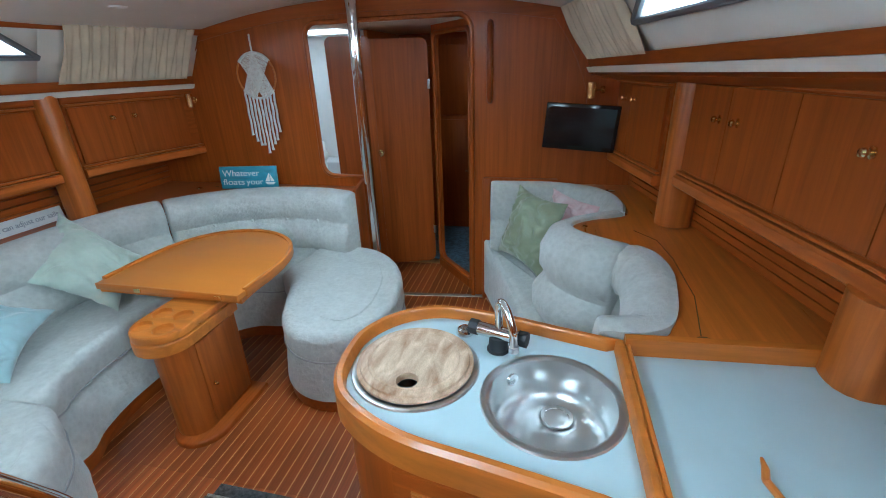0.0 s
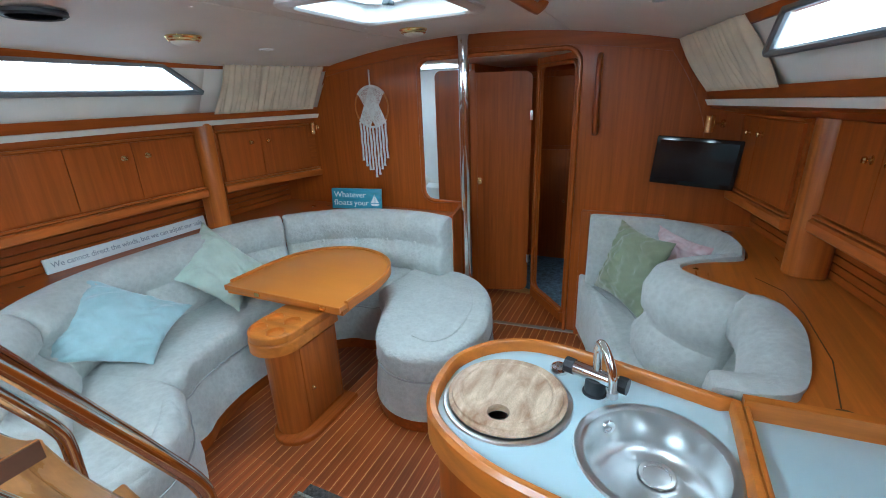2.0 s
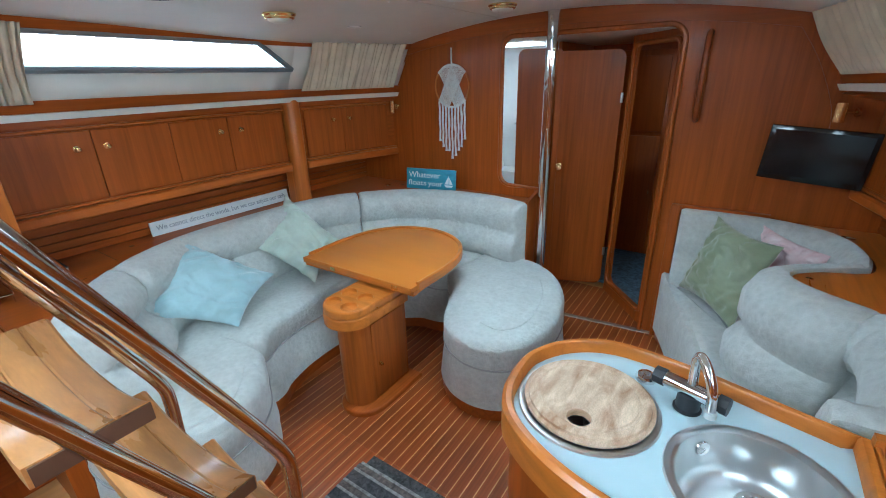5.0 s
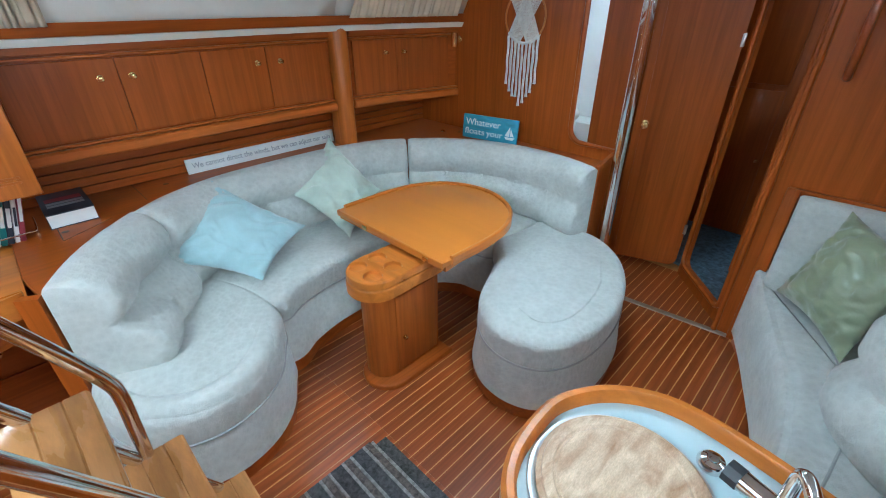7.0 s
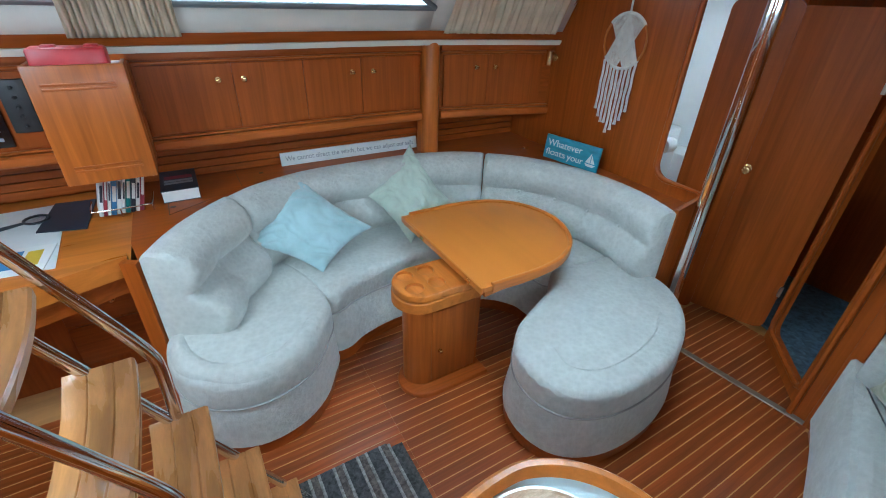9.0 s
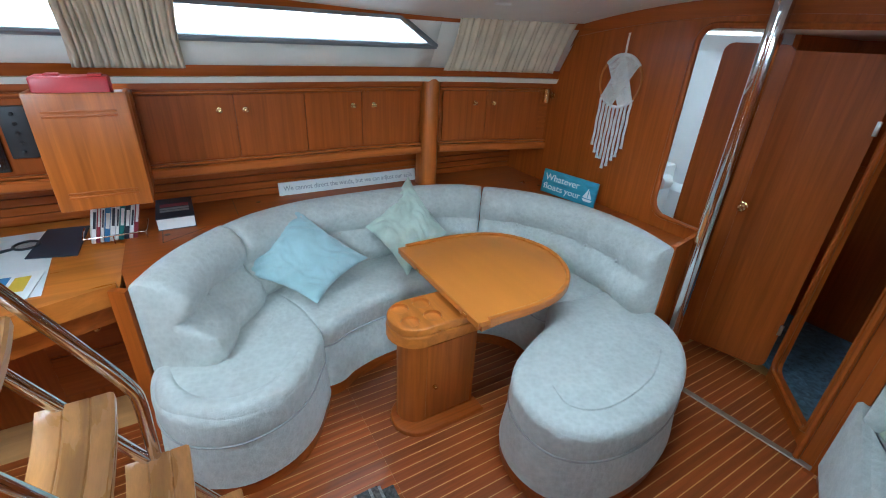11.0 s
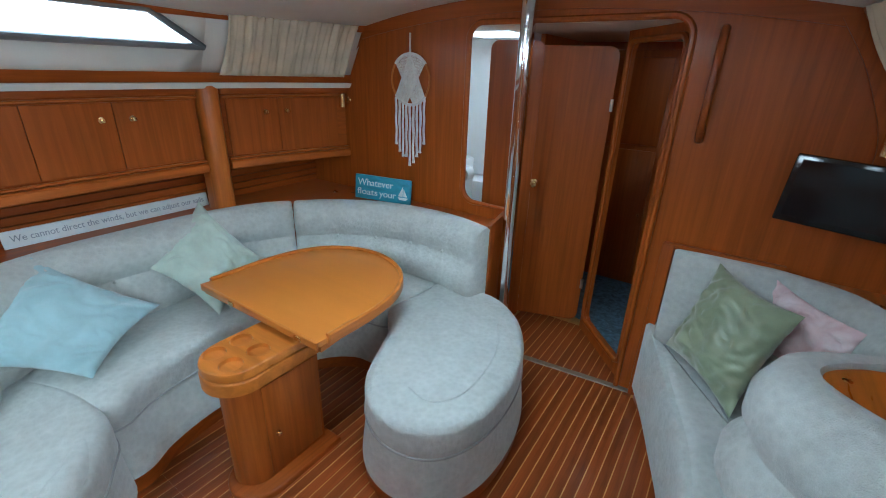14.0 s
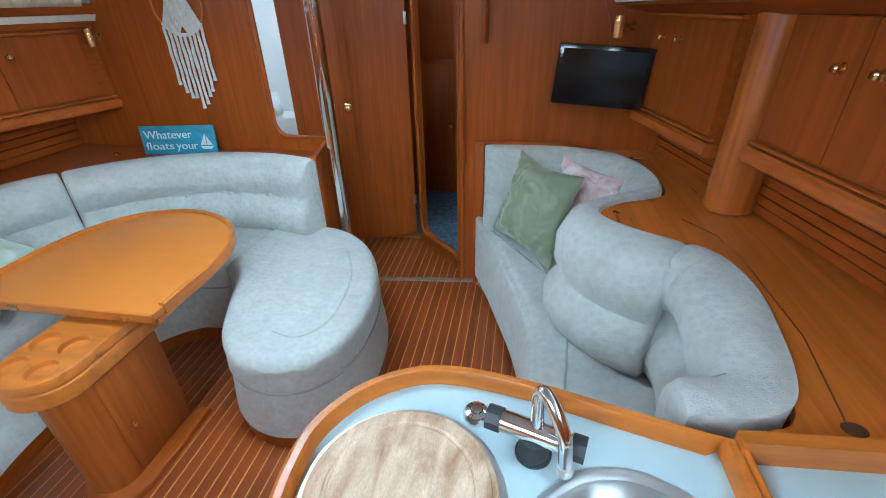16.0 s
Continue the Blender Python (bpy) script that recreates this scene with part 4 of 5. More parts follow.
# ---- saloon table ----
table = thing("saloon_table", "D-shaped honey teak table on a cabinet pedestal", "table", at=(-0.68, 1.75, 0))
TB = curve([(-0.41, 1.93, 0), (-0.41, 2.15, 0), (-0.45, 2.34, 0), (-0.56, 2.50, 0), (-0.74, 2.60, 0), (-0.93, 2.61, 0), (-1.11, 2.53, 0), (-1.22, 2.38, 0), (-1.265, 2.18, 0), (-1.27, 1.95, 0)], 5)
ol = [Vector((-0.41, 1.80, 0))] + TB + [Vector((-1.27, 1.79, 0))]
bm = bmesh.new()
slab(bm, ol, 0.662, 0.688, 0.004)
part("tabletop", bm, table_teak, table)
bm = bmesh.new()
slab(bm, inset(ol, 0.012), 0.632, 0.658, 0.004)
part("folded_leaf", bm, honey_x, table, "second leaf folded underneath")
bm = bmesh.new()
sweep(bm, [Vector((-0.41, 1.85, 0))] + TB + [Vector((-1.27, 1.84, 0))], [(-0.010, 0.655), (0.014, 0.655), (0.014, 0.698), (0.008, 0.703), (-0.004, 0.703), (-0.010, 0.697)], flip=1)
part("fiddle", bm, honey_y, table, "raised curved table edge")
bm = bmesh.new()
box(bm, -1.27, -0.41, 1.785, 1.799, 0.655, 0.690, 0.003)
part("edge_strip", bm, honey_x, table)
for x in (-0.52, -1.0):
    bm = bmesh.new()
    box(bm, x - 0.02, x + 0.02, 1.779, 1.786, 0.66, 0.682, 0.001)
    part("hinge", bm, brass, table, "small brass hinge")
HEAD = [Vector((x, y, 0)) for x, y in [(-0.545, 1.92), (-0.825, 1.92), (-0.83, 1.64)] + [(-0.687 + 0.143 * math.cos(radians(a)), 1.60 + 0.138 * math.sin(radians(a))) for a in range(180, 361, 15)] + [(-0.545, 1.64)]]
bm = bmesh.new()
slab(bm, HEAD, 0.525, 0.587, 0.012)
part("collar", bm, honey_x, table, "honey teak collar")
top_y = 0.632
WELLS = ((-0.757, 1.555), (-0.637, 1.555), (-0.757, 1.675), (-0.637, 1.675))
bm = bmesh.new()
ho = inset(HEAD, 0.004)
rings(bm, [[p + Vector((0, 0, z)) for p in inset(ho, d)] for d, z in ((0, 0.591), (0, 0.618), (0.003, 0.625), (0.009, 0.628))], False, False)
edges = ring_edges(bm, [(p.x, p.y) for p in inset(ho, 0.009)], 0.628)
for w in WELLS:
    edges += ring_edges(bm, circ(w, 0.047, 28), 0.628)
bmesh.ops.triangle_fill(bm, use_beauty=True, use_dissolve=False, edges=edges)
for f in list(bm.faces):
    c = f.calc_center_median()
    if c.z > 0.6279 and any((c.x - w[0]) ** 2 + (c.y - w[1]) ** 2 < 0.0455 ** 2 for w in WELLS):
        bm.faces.remove(f)
part("cup_holder_block", bm, honey_x, table, "round-ended cup holder block", 30)
for w in WELLS:
    bm = bmesh.new()
    lathe(bm, [(0.047, 0.628), (0.0465, 0.610), (0.040, 0.606), (0.0001, 0.605)], (w[0], w[1], 0), 28, caps=False)
    part("cup_well", bm, honey_x, table, "round cup recess")


def stadium(cx_, cy_, q, back):
    """Round-fronted plan outline."""
    return [Vector((cx_ + q, back, 0)), Vector((cx_ - q, back, 0))] + [Vector((cx_ + q * math.cos(radians(a)), cy_ + q * math.sin(radians(a)), 0)) for a in range(180, 361, 12)]


bm = bmesh.new()
slab(bm, stadium(-0.655, 1.60, 0.098, 1.90), 0.03, 0.53, 0.003)
part("pedestal", bm, pedestal_teak, table, "teak pedestal cabinet")
bm = bmesh.new()
box(bm, -0.562, -0.551, 1.61, 1.885, 0.05, 0.515, 0.003)
pd = part("pedestal_door", bm, pedestal_teak, table)
knob(pd, (-0.551, 1.655, 0.250), (1, 0, 0), 0.010)
bm = bmesh.new()
slab(bm, stadium(-0.628, 1.60, 0.142, 1.94), 0.0, 0.030, 0.014)
part("foot", bm, teak_y, table, "rounded teak foot")


# ---- galley ----
galley = thing("galley_island", "rounded teak sink unit with a pale blue top", "galley unit", at=(0.95, 1.15, 0))
GO = [(0.47, 1.17), (0.475, 1.27), (0.53, 1.37), (0.62, 1.44), (0.73, 1.465), (0.90, 1.445), (1.08, 1.40), (1.22, 1.366), (1.262, 1.35), (1.262, 1.1), (1.262, 0.80), (1.15, 0.815), (0.91, 0.858), (0.74, 0.888), (0.62, 0.935), (0.53, 1.0), (0.485, 1.08)]
go = curve([(x, y, 0) for x, y in GO[:8]], 5) + [Vector((1.262, 1.355, 0)), Vector((1.262, 0.805, 0))] + curve([(x, y, 0) for x, y in GO[11:] + GO[:1]], 5)[:-1]
S1, S2, SR = (0.68, 1.180), (1.058, 1.11), 0.163
bm = bmesh.new()
loopo = [(p.x, p.y) for p in inset(go, 0.01)]
# top sheet with two round openings, cut by a fan of quads along a dividing line
edges = ring_edges(bm, loopo, 0.9) + ring_edges(bm, circ(S1, SR), 0.9) + ring_edges(bm, circ(S2, SR), 0.9)
bmesh.ops.triangle_fill(bm, use_beauty=True, use_dissolve=False, edges=edges)
for f in list(bm.faces):
    c = f.calc_center_median()
    if any((c.x - s[0]) ** 2 + (c.y - s[1]) ** 2 < (SR * 0.97) ** 2 for s in (S1, S2)):
        bm.faces.remove(f)
part("worktop", bm, laminate, galley, "pale blue laminate top", 0)
bm = bmesh.new()
gp = go + [go[0]]
prof = [(-0.006, 0.845), (0.026, 0.845), (0.024, 0.93), (0.018, 0.938), (0.004, 0.938), (-0.006, 0.928)]
fl = []
k = len(go)
ar = sum(go[i - 1].x * go[i].y - go[i].x * go[i - 1].y for i in range(k))
sg = 1 if ar > 0 else -1
lo = []
for i in range(k):
    t = (go[(i + 1) % k] - go[i - 1]).normalized()
    n = Vector((-t.y, t.x, 0)) * sg
    lo.append([go[i] + n * d + Vector((0, 0, z)) for d, z in prof])
rings(bm, lo + [lo[0]], False, False)
part("fiddle", bm, honey_x, galley, "raised honey teak edge")
bm = bmesh.new()
slab(bm, inset(go, 0.02), 0.0, 0.85, 0.004)
for f in [f for f in bm.faces if f.normal.z > 0.9 or f.calc_center_median().z > 0.849]:
    bm.faces.remove(f)
part("cabinet", bm, teak_v, galley, "teak cabinet with rounded corners")
# drawer with a slatted vent on the aft face
m = frame_of((0.70, 0.905, 0.63), (0.55, -0.09, 0), (0, 0, 1))
bm = bmesh.new()
box(bm, 0.0, 0.50, 0.0, 0.20, -0.012, 0.014, 0.003, None)
bm.transform(m)
dr = part("drawer_front", bm, teak_x, galley)
for i in range(9):
    bm = bmesh.new()
    box(bm, 0.05, 0.36, 0.05 + i * 0.012, 0.056 + i * 0.012, 0.0135, 0.018)
    bm.transform(m)
    part("slat", bm, honey_x, dr, smooth=0)


def sink_bowl(name, c, label):
    ob = thing(name, label, "sink", at=(c[0], c[1], 0.9))
    dx, dy = 0.022, 0.075
    bm = bmesh.new()
    prof = [(SR + 0.020, 0.9005, 0), (SR + 0.017, 0.9055, 0), (SR + 0.006, 0.9065, 0), (SR - 0.004, 0.901, 0), (SR - 0.010, 0.885, 0.02), (SR - 0.014, 0.85, 0.06), (SR - 0.020, 0.815, 0.12),
            (SR - 0.030, 0.796, 0.16), (SR - 0.048, 0.784, 0.22), (SR - 0.075, 0.779, 0.4), (0.06, 0.777, 0.9), (0.048, 0.775, 1), (0.042, 0.770, 1)]
    rings(bm, [[Vector((c[0] + dx * w + q * math.cos(2 * math.pi * i / 64), c[1] + dy * w + q * math.sin(2 * math.pi * i / 64), z)) for i in range(64)] for q, z, w in prof], False, False)
    part("bowl", bm, steel, ob)
    e = (c[0] + dx, c[1] + dy)
    bm = bmesh.new()
    lathe(bm, [(0.047, 0.776), (0.044, 0.780), (0.034, 0.779), (0.030, 0.772), (0.002, 0.771)], (e[0], e[1], 0), 28)
    d = part("drain", bm, chrome, ob, "chrome drain strainer")
    # shade in the strainer holes, put on as dark discs
    for i in range(6):
        a = 2 * math.pi * i / 6
        bm = bmesh.new()
        lathe(bm, [(0.0085, 0.7735), (0.0001, 0.7738)], (e[0] + 0.018 * math.cos(a), e[1] + 0.018 * math.sin(a), 0), 10)
        part("strainer_hole_shade", bm, dark_plastic, d)
    a = radians(135)
    bm = bmesh.new()
    lathe(bm, [(0.020, 0.0), (0.018, 0.004), (0.006, 0.006), (0.001, 0.006)], (c[0] + (SR - 0.013) * math.cos(a), c[1] + (SR - 0.013) * math.sin(a), 0.862), 16, (-math.cos(a), -math.sin(a), 0.1))
    part("overflow", bm, chrome, ob, "round overflow rose")
    return ob


sink_bowl("sink", S2, "round stainless steel sink set in the worktop")
sink_bowl("sink", S1, "round stainless steel sink under a chopping board")
cb = thing("chopping_board", "worn round wooden chopping board lying on the sink", "chopping board", at=(S1[0], S1[1], 0.906))
hc = (0.685, 1.085)
bm = bmesh.new()
N = 48
z0, z1 = 0.907, 0.928
c1 = [(S1[0] + r * math.cos(2 * math.pi * i / N), S1[1] + r * math.sin(2 * math.pi * i / N), z) for r, z in [(0.155, z0), (0.166, z0 + 0.004), (0.166, z1 - 0.009), (0.156, z1 - 0.008), (0.154, z1 - 0.001), (0.150, z1), (0.134, z1), (0.131, z1 - 0.003), (0.127, z1 - 0.003), (0.124, z1)] for i in range(N)]
lps = [c1[i * N:(i + 1) * N] for i in range(10)]
hole = lambda z: [(hc[0] + 0.030 * math.cos(2 * math.pi * i / N), hc[1] + 0.030 * math.sin(2 * math.pi * i / N), z) for i in range(N)]
rings(bm, [hole(z0)] + lps + [hole(z1), hole(z0)], False, False)
part("board", bm, board_wood, cb)

tap = thing("mixer_tap", "chrome galley mixer tap with dark grey base", "tap", at=(0.903, 1.300, 0.9))
bm = bmesh.new()
lathe(bm, [(0.034, 0.9), (0.034, 0.904), (0.029, 0.907), (0.028, 0.948)], (0.903, 1.300, 0), 24)
part("base", bm, dark_plastic, tap, "dark grey plastic base")
bm = bmesh.new()
tube(bm, [(0.840, 1.318, 0.958), (0.966, 1.282, 0.958)], 0.021, 16)
part("body", bm, chrome, tap)
for a, b in (((0.815, 1.325, 0.958), (0.842, 1.3175, 0.958)), ((0.964, 1.2826, 0.958), (0.988, 1.2757, 0.958))):
    bm = bmesh.new()
    tube(bm, [a, b], 0.024, 8)
    part("handle", bm, dark_plastic, tap, "dark grey tap handle")
bm = bmesh.new()
tube(bm, curve([(0.905, 1.302, 0.965), (0.903, 1.306, 1.02), (0.904, 1.308, 1.048), (0.912, 1.298, 1.060), (0.930, 1.275, 1.042), (0.946, 1.254, 1.005), (0.951, 1.247, 0.965), (0.952, 1.245, 0.940)], 6), 0.0125, 14)
part("spout", bm, chrome, tap)
bm = bmesh.new()
lathe(bm, [(0.0145, 0.955), (0.0145, 0.937), (0.010, 0.934)], (0.952, 1.245, 0), 16)
part("nozzle", bm, steel, tap, "steel nozzle ring")
pump = thing("sink_plug", "round chrome plug knob on the worktop", "sink plug", at=(0.79, 1.367, 0.9))
bm = bmesh.new()
lathe(bm, [(0.028, 0.9), (0.028, 0.908), (0.023, 0.917), (0.013, 0.920), (0.012, 0.925), (0.004, 0.927)], (0.79, 1.367, 0), 20)
part("cap", bm, chrome, pump)

# starboard worktop
side = thing("galley_worktop", "pale blue worktop edged in honey teak", "worktop", at=(1.7, 0.6, 0.9))
bm = bmesh.new()
rings(bm, [[Vector((x, y, z)) for x, y in ((1.276, 1.335), (1.276, 0.0), (1.276, -0.9), (1.98, -0.9), (1.98, 1.335))] for z in (0.865, 0.9)])
part("top", bm, laminate, side, "pale blue laminate", 0)
bm = bmesh.new()
box(bm, 1.2645, 1.2755, -0.9, 1.340, 0.84, 0.939, 0.003)
part("divider", bm, honey_y, side, "teak divider")
bm = bmesh.new()
rings(bm, [[Vector((1.262, y, z)) for y, z in ((1.335, 0.84), (1.363, 0.84), (1.363, 0.955), (1.335, 0.955))], [Vector((1.98, y, z)) for y, z in ((1.385, 0.84), (1.413, 0.84), (1.413, 0.955), (1.385, 0.955))]])
part("fiddle", bm, honey_x, side, "raised teak fiddle")
bm = bmesh.new()
box(bm, 1.278, 1.98, 1.33, 1.39, 0.864, 0.899)
part("top_edge", bm, laminate, side, smooth=0)
bm = bmesh.new()
box(bm, 1.276, 1.98, -0.9, 1.33, 0.0, 0.86)
part("cabinet", bm, teak_v, side, "teak galley cabinet", 0)
# upturned sliver of teak, taken for the end of a fiddle
bm = bmesh.new()
tube(bm, [(1.475, 0.955, 0.905), (1.470, 0.96, 0.93), (1.462, 0.968, 0.95)], [0.008, 0.007, 0.003], 8)
tube(bm, [(1.475, 0.955, 0.905), (1.52, 0.78, 0.905)], 0.008, 8)
solo("fiddle_end", bm, honey_y, "thin upturned teak fiddle end on the worktop", "utensil")


# ---- starboard shelf and settee ----
SHELF = [(1.34, 1.405), (1.41, 1.45), (1.485, 1.69), (1.512, 1.88), (1.485, 2.045), (1.41, 2.135), (1.27, 2.225), (1.17, 2.32), (1.17, 2.39), (1.24, 2.46), (1.40, 2.53), (1.46, 2.60), (1.47, 2.75), (1.44, 2.92), (1.36, 3.07), (1.25, 3.14), (1.05, 3.19)]
sp = curve([(x, y, 0) for x, y in SHELF], 4)
bm = bmesh.new()
ol = [(p.x, p.y) for p in sp] + [(1.05, YB - 0.002), (2.0, YB - 0.002), (2.0, 1.415), (1.40, 1.39)]
rings(bm, [[Vector((x, y, z)) for x, y in ol] for z in (0.885, 0.915)])
sh = solo("starboard_shelf", bm, shelf_teak, "broad honey teak shelf behind the settee", "shelf", smooth=0)
# dark disc for a shaded finger hole; no opening is cut
bm = bmesh.new()
lathe(bm, [(0.018, 0.9155), (0.012, 0.9162), (0.0001, 0.9158)], (1.50, 1.43, 0), 16, None, 1.3)
part("finger_hole_shade", bm, end_grain, sh, "dark disc for the shade in a finger hole")
bm = bmesh.new()
lathe(bm, [(0.014, 0.9155), (0.010, 0.9175), (0.0001, 0.9165)], (1.225, 2.375, 0), 16)
part("finger_ring", bm, brass, sh, "small brass ring")
bm = bmesh.new()
tube(bm, [(1.495, 1.45, 0.9152), (1.545, 1.70, 0.9152), (1.55, 2.02, 0.9152), (1.53, 2.22, 0.9152), (1.45, 2.34, 0.9152)], 0.002, 6)
part("lid_seam", bm, end_grain, sh, "dark lid seam")

bench = thing("corner_settee", "curved corner settee upholstered in grey fabric", "settee", at=(1.1, 2.4, 0))
SEAT = [(0.625, 3.18), (0.72, 2.95), (0.81, 2.70), (0.90, 2.42), (0.945, 2.15), (0.95, 1.85), (0.95, 1.55), (1.05, 1.48), (1.40, 1.48), (1.50, 1.75), (1.48, 2.05), (1.30, 2.25), (1.25, 2.45), (1.42, 2.62), (1.42, 2.90), (1.25, 3.1), (1.0, 3.17)]
ol = curve([(x, y, 0) for x, y in SEAT], 4, True)
bm = bmesh.new()
slab(bm, ol, 0.32, 0.45, 0.045, steps=6)
part("seat_cushion", bm, fabric, bench)
bm = bmesh.new()
slab(bm, inset(ol, 0.010), 0.06, 0.325, 0.006)
part("seat_base", bm, fabric, bench)
bm = bmesh.new()
slab(bm, inset(ol, 0.016), 0.0, 0.062, 0.005)
part("plinth", bm, teak_y, bench, "teak plinth")
# raised front panel at the bulkhead end
bm = bmesh.new()
fr = curve([(0.612, 3.192, 0), (0.705, 2.96, 0), (0.795, 2.70, 0), (0.885, 2.42, 0), (0.93, 2.15, 0), (0.938, 1.85, 0), (0.938, 1.52, 0)], 5)
loops = []
for i, q in enumerate(fr):
    t = (fr[min(i + 1, len(fr) - 1)] - fr[max(i - 1, 0)]).normalized()
    n = Vector((-t.y, t.x, 0))
    h = 0.43 + 0.08 * math.exp(-i / 3.0)
    loops.append([q + n * -0.012 + Vector((0, 0, 0.06)), q + n * -0.014 + Vector((0, 0, h - 0.02)), q + n * 0.0 + Vector((0, 0, h)), q + n * 0.03 + Vector((0, 0, h)), q + n * 0.045 + Vector((0, 0, h - 0.03)), q + n * 0.045 + Vector((0, 0, 0.06))])
rings(bm, loops)
part("front_panel", bm, fabric, bench, "upholstered front panel")
SB = [(0.0, 0.40), (0.10, 0.40), (0.125, 0.46), (0.12, 0.57), (0.09, 0.655), (0.088, 0.68), (0.105, 0.73), (0.107, 0.81), (0.085, 0.885), (0.05, 0.925), (0.015, 0.935), (0.0, 0.92)]
backrest(bench, [(0.655, 3.175), (0.85, 3.185), (1.05, 3.185), (1.24, 3.13), (1.36, 3.05), (1.435, 2.91), (1.465, 2.74), (1.45, 2.61)], "backrest following the bulkhead corner", (0.9, 1.0), -1, 2, SB)
RB = [(0.0, 0.40), (0.20, 0.42), (0.26, 0.50), (0.265, 0.58), (0.23, 0.64), (0.20, 0.665), (0.20, 0.69), (0.225, 0.73), (0.225, 0.82), (0.17, 0.90), (0.08, 0.935), (0.02, 0.93), (0.0, 0.91)]
backrest(bench, [(1.44, 2.575), (1.30, 2.49), (1.19, 2.40), (1.175, 2.32), (1.26, 2.23), (1.41, 2.14)], "bulging rounded backrest", (0.5, 0.88), -1, 1, RB)
GB = [(0.0, 0.40), (0.10, 0.42), (0.145, 0.47), (0.172, 0.55), (0.155, 0.625), (0.075, 0.678), (0.055, 0.695), (0.110, 0.728), (0.155, 0.79), (0.155, 0.855), (0.115, 0.915), (0.05, 0.943), (0.0, 0.93)]
backrest(bench, [(1.415, 2.13), (1.487, 2.045), (1.513, 1.88), (1.487, 1.69), (1.45, 1.54), (1.40, 1.455), (1.31, 1.415), (1.20, 1.41)], "curved double-roll backrest at the galley end", (1.1, 1.0), -1, 0, GB)
bm = bmesh.new()
tube(bm, [Vector((p.x, p.y, 0.4505)) for p in curve([(0.93, 2.86, 0), (1.03, 2.60, 0), (1.085, 2.30, 0), (1.07, 2.05, 0), (1.04, 1.80, 0), (1.03, 1.52, 0)], 6)], 0.005, 6)
part("seat_seam", bm, piping, bench, "dark seam along the seat edge")
bm = bmesh.new()
box(bm, 0.595, 0.65, 3.165, 3.198, 0.0, 0.945, 0.004)
part("end_trim", bm, teak_v, bench, "teak end trim")
bm = bmesh.new()
rings(bm, [[Vector((x, y, z)) for y, z in ((3.17, 0.935), (3.198, 0.935), (3.198, 0.95), (3.17, 0.95))] for x in (0.60, 1.10)])
part("top_trim", bm, teak_x, bench, "teak top trim")


# ---- pillows ----
def pillow(name, T, L, B, Rt, thick, mat, label, seed):
    """A throw pillow from its four corners, puffed out and creased."""
    T, L, B, Rt = Vector(T), Vector(L), Vector(B), Vector(Rt)
    ctr = (T + L + B + Rt) / 4
    T, L, B, Rt = (ctr + (c - ctr) * 1.07 for c in (T, L, B, Rt))
    nrm = (Rt - L).cross(T - B).normalized()
    N = 44
    bm = bmesh.new()
    grid = {}
    for side_ in (1, -1):
        for i in range(N + 1):
            for j in range(N + 1):
                u, v = i / N, j / N
                edge = i in (0, N) or j in (0, N)
                if side_ < 0 and edge:
                    grid[side_, i, j] = grid[1, i, j]
                    continue
                a, b = 2 * u - 1, 2 * v - 1
                p = T * (1 - u) * (1 - v) + Rt * u * (1 - v) + B * u * v + L * (1 - u) * v
                pull = 0.12 * (1 - a * a) * b * b + 0.0
                pull2 = 0.12 * (1 - b * b) * a * a
                p = p + (ctr - p) * (pull * abs(b) + pull2 * abs(a))
                h = ((1 - a ** 4) * (1 - b ** 4)) ** 0.55 * (1 - 0.25 * (a * a + b * b))
                w = noise.noise(Vector((a * 2.2 + seed, b * 2.2, side_))) * 0.03
                cr = 0.016 * math.sin(18 * (a + b) + 4 * noise.noise(Vector((a * 2, b * 2, seed)))) * max(0, abs(a) + abs(b) - 0.7) * h
                rg = (1 - abs(noise.noise(Vector((a * 2.6 + 5 * seed, b * 4.2, side_ * 3.0))))) ** 4 * 0.020 * (0.25 + max(abs(a), abs(b))) * h
                p = p + nrm * side_ * (thick * h + w * h + cr - rg)
                grid[side_, i, j] = bm.verts.new(p)
        for i in range(N):
            for j in range(N):
                f = (grid[side_, i, j], grid[side_, i + 1, j], grid[side_, i + 1, j + 1], grid[side_, i, j + 1])
                bm.faces.new(f if side_ > 0 else f[::-1])
    return solo(name, bm, mat, label, "pillow", smooth=80)


pillow("throw_pillow", (-1.68, 1.29, 0.875), (-1.47, 0.94, 0.62), (-1.22, 1.26, 0.49), (-1.36, 1.60, 0.62), 0.085, blue_velvet, "pale blue velvet throw pillow on the settee", 1)
pillow("throw_pillow", (-1.80, 2.11, 0.93), (-1.62, 1.73, 0.70), (-1.29, 1.86, 0.49), (-1.45, 2.22, 0.64), 0.085, pale_velvet, "pale green velvet throw pillow leaning on the backrest", 2)
pillow("throw_pillow", (0.86, 3.10, 0.91), (0.74, 3.0, 0.50), (1.02, 2.66, 0.47), (1.15, 2.84, 0.87), 0.08, sage_velvet, "sage green satin throw pillow on the corner settee", 3)
pillow("small_pillow", (1.07, 3.12, 0.90), (1.10, 3.02, 0.62), (1.31, 2.80, 0.58), (1.34, 2.86, 0.86), 0.05, pink_print, "small white pillow with a pink print", 4)


# ---- bulkhead fittings ----
rail = thing("grab_rail", "upright teak grab rail on the bulkhead", "grab rail", at=(0.637, 3.19, 1.68))
bm = bmesh.new()
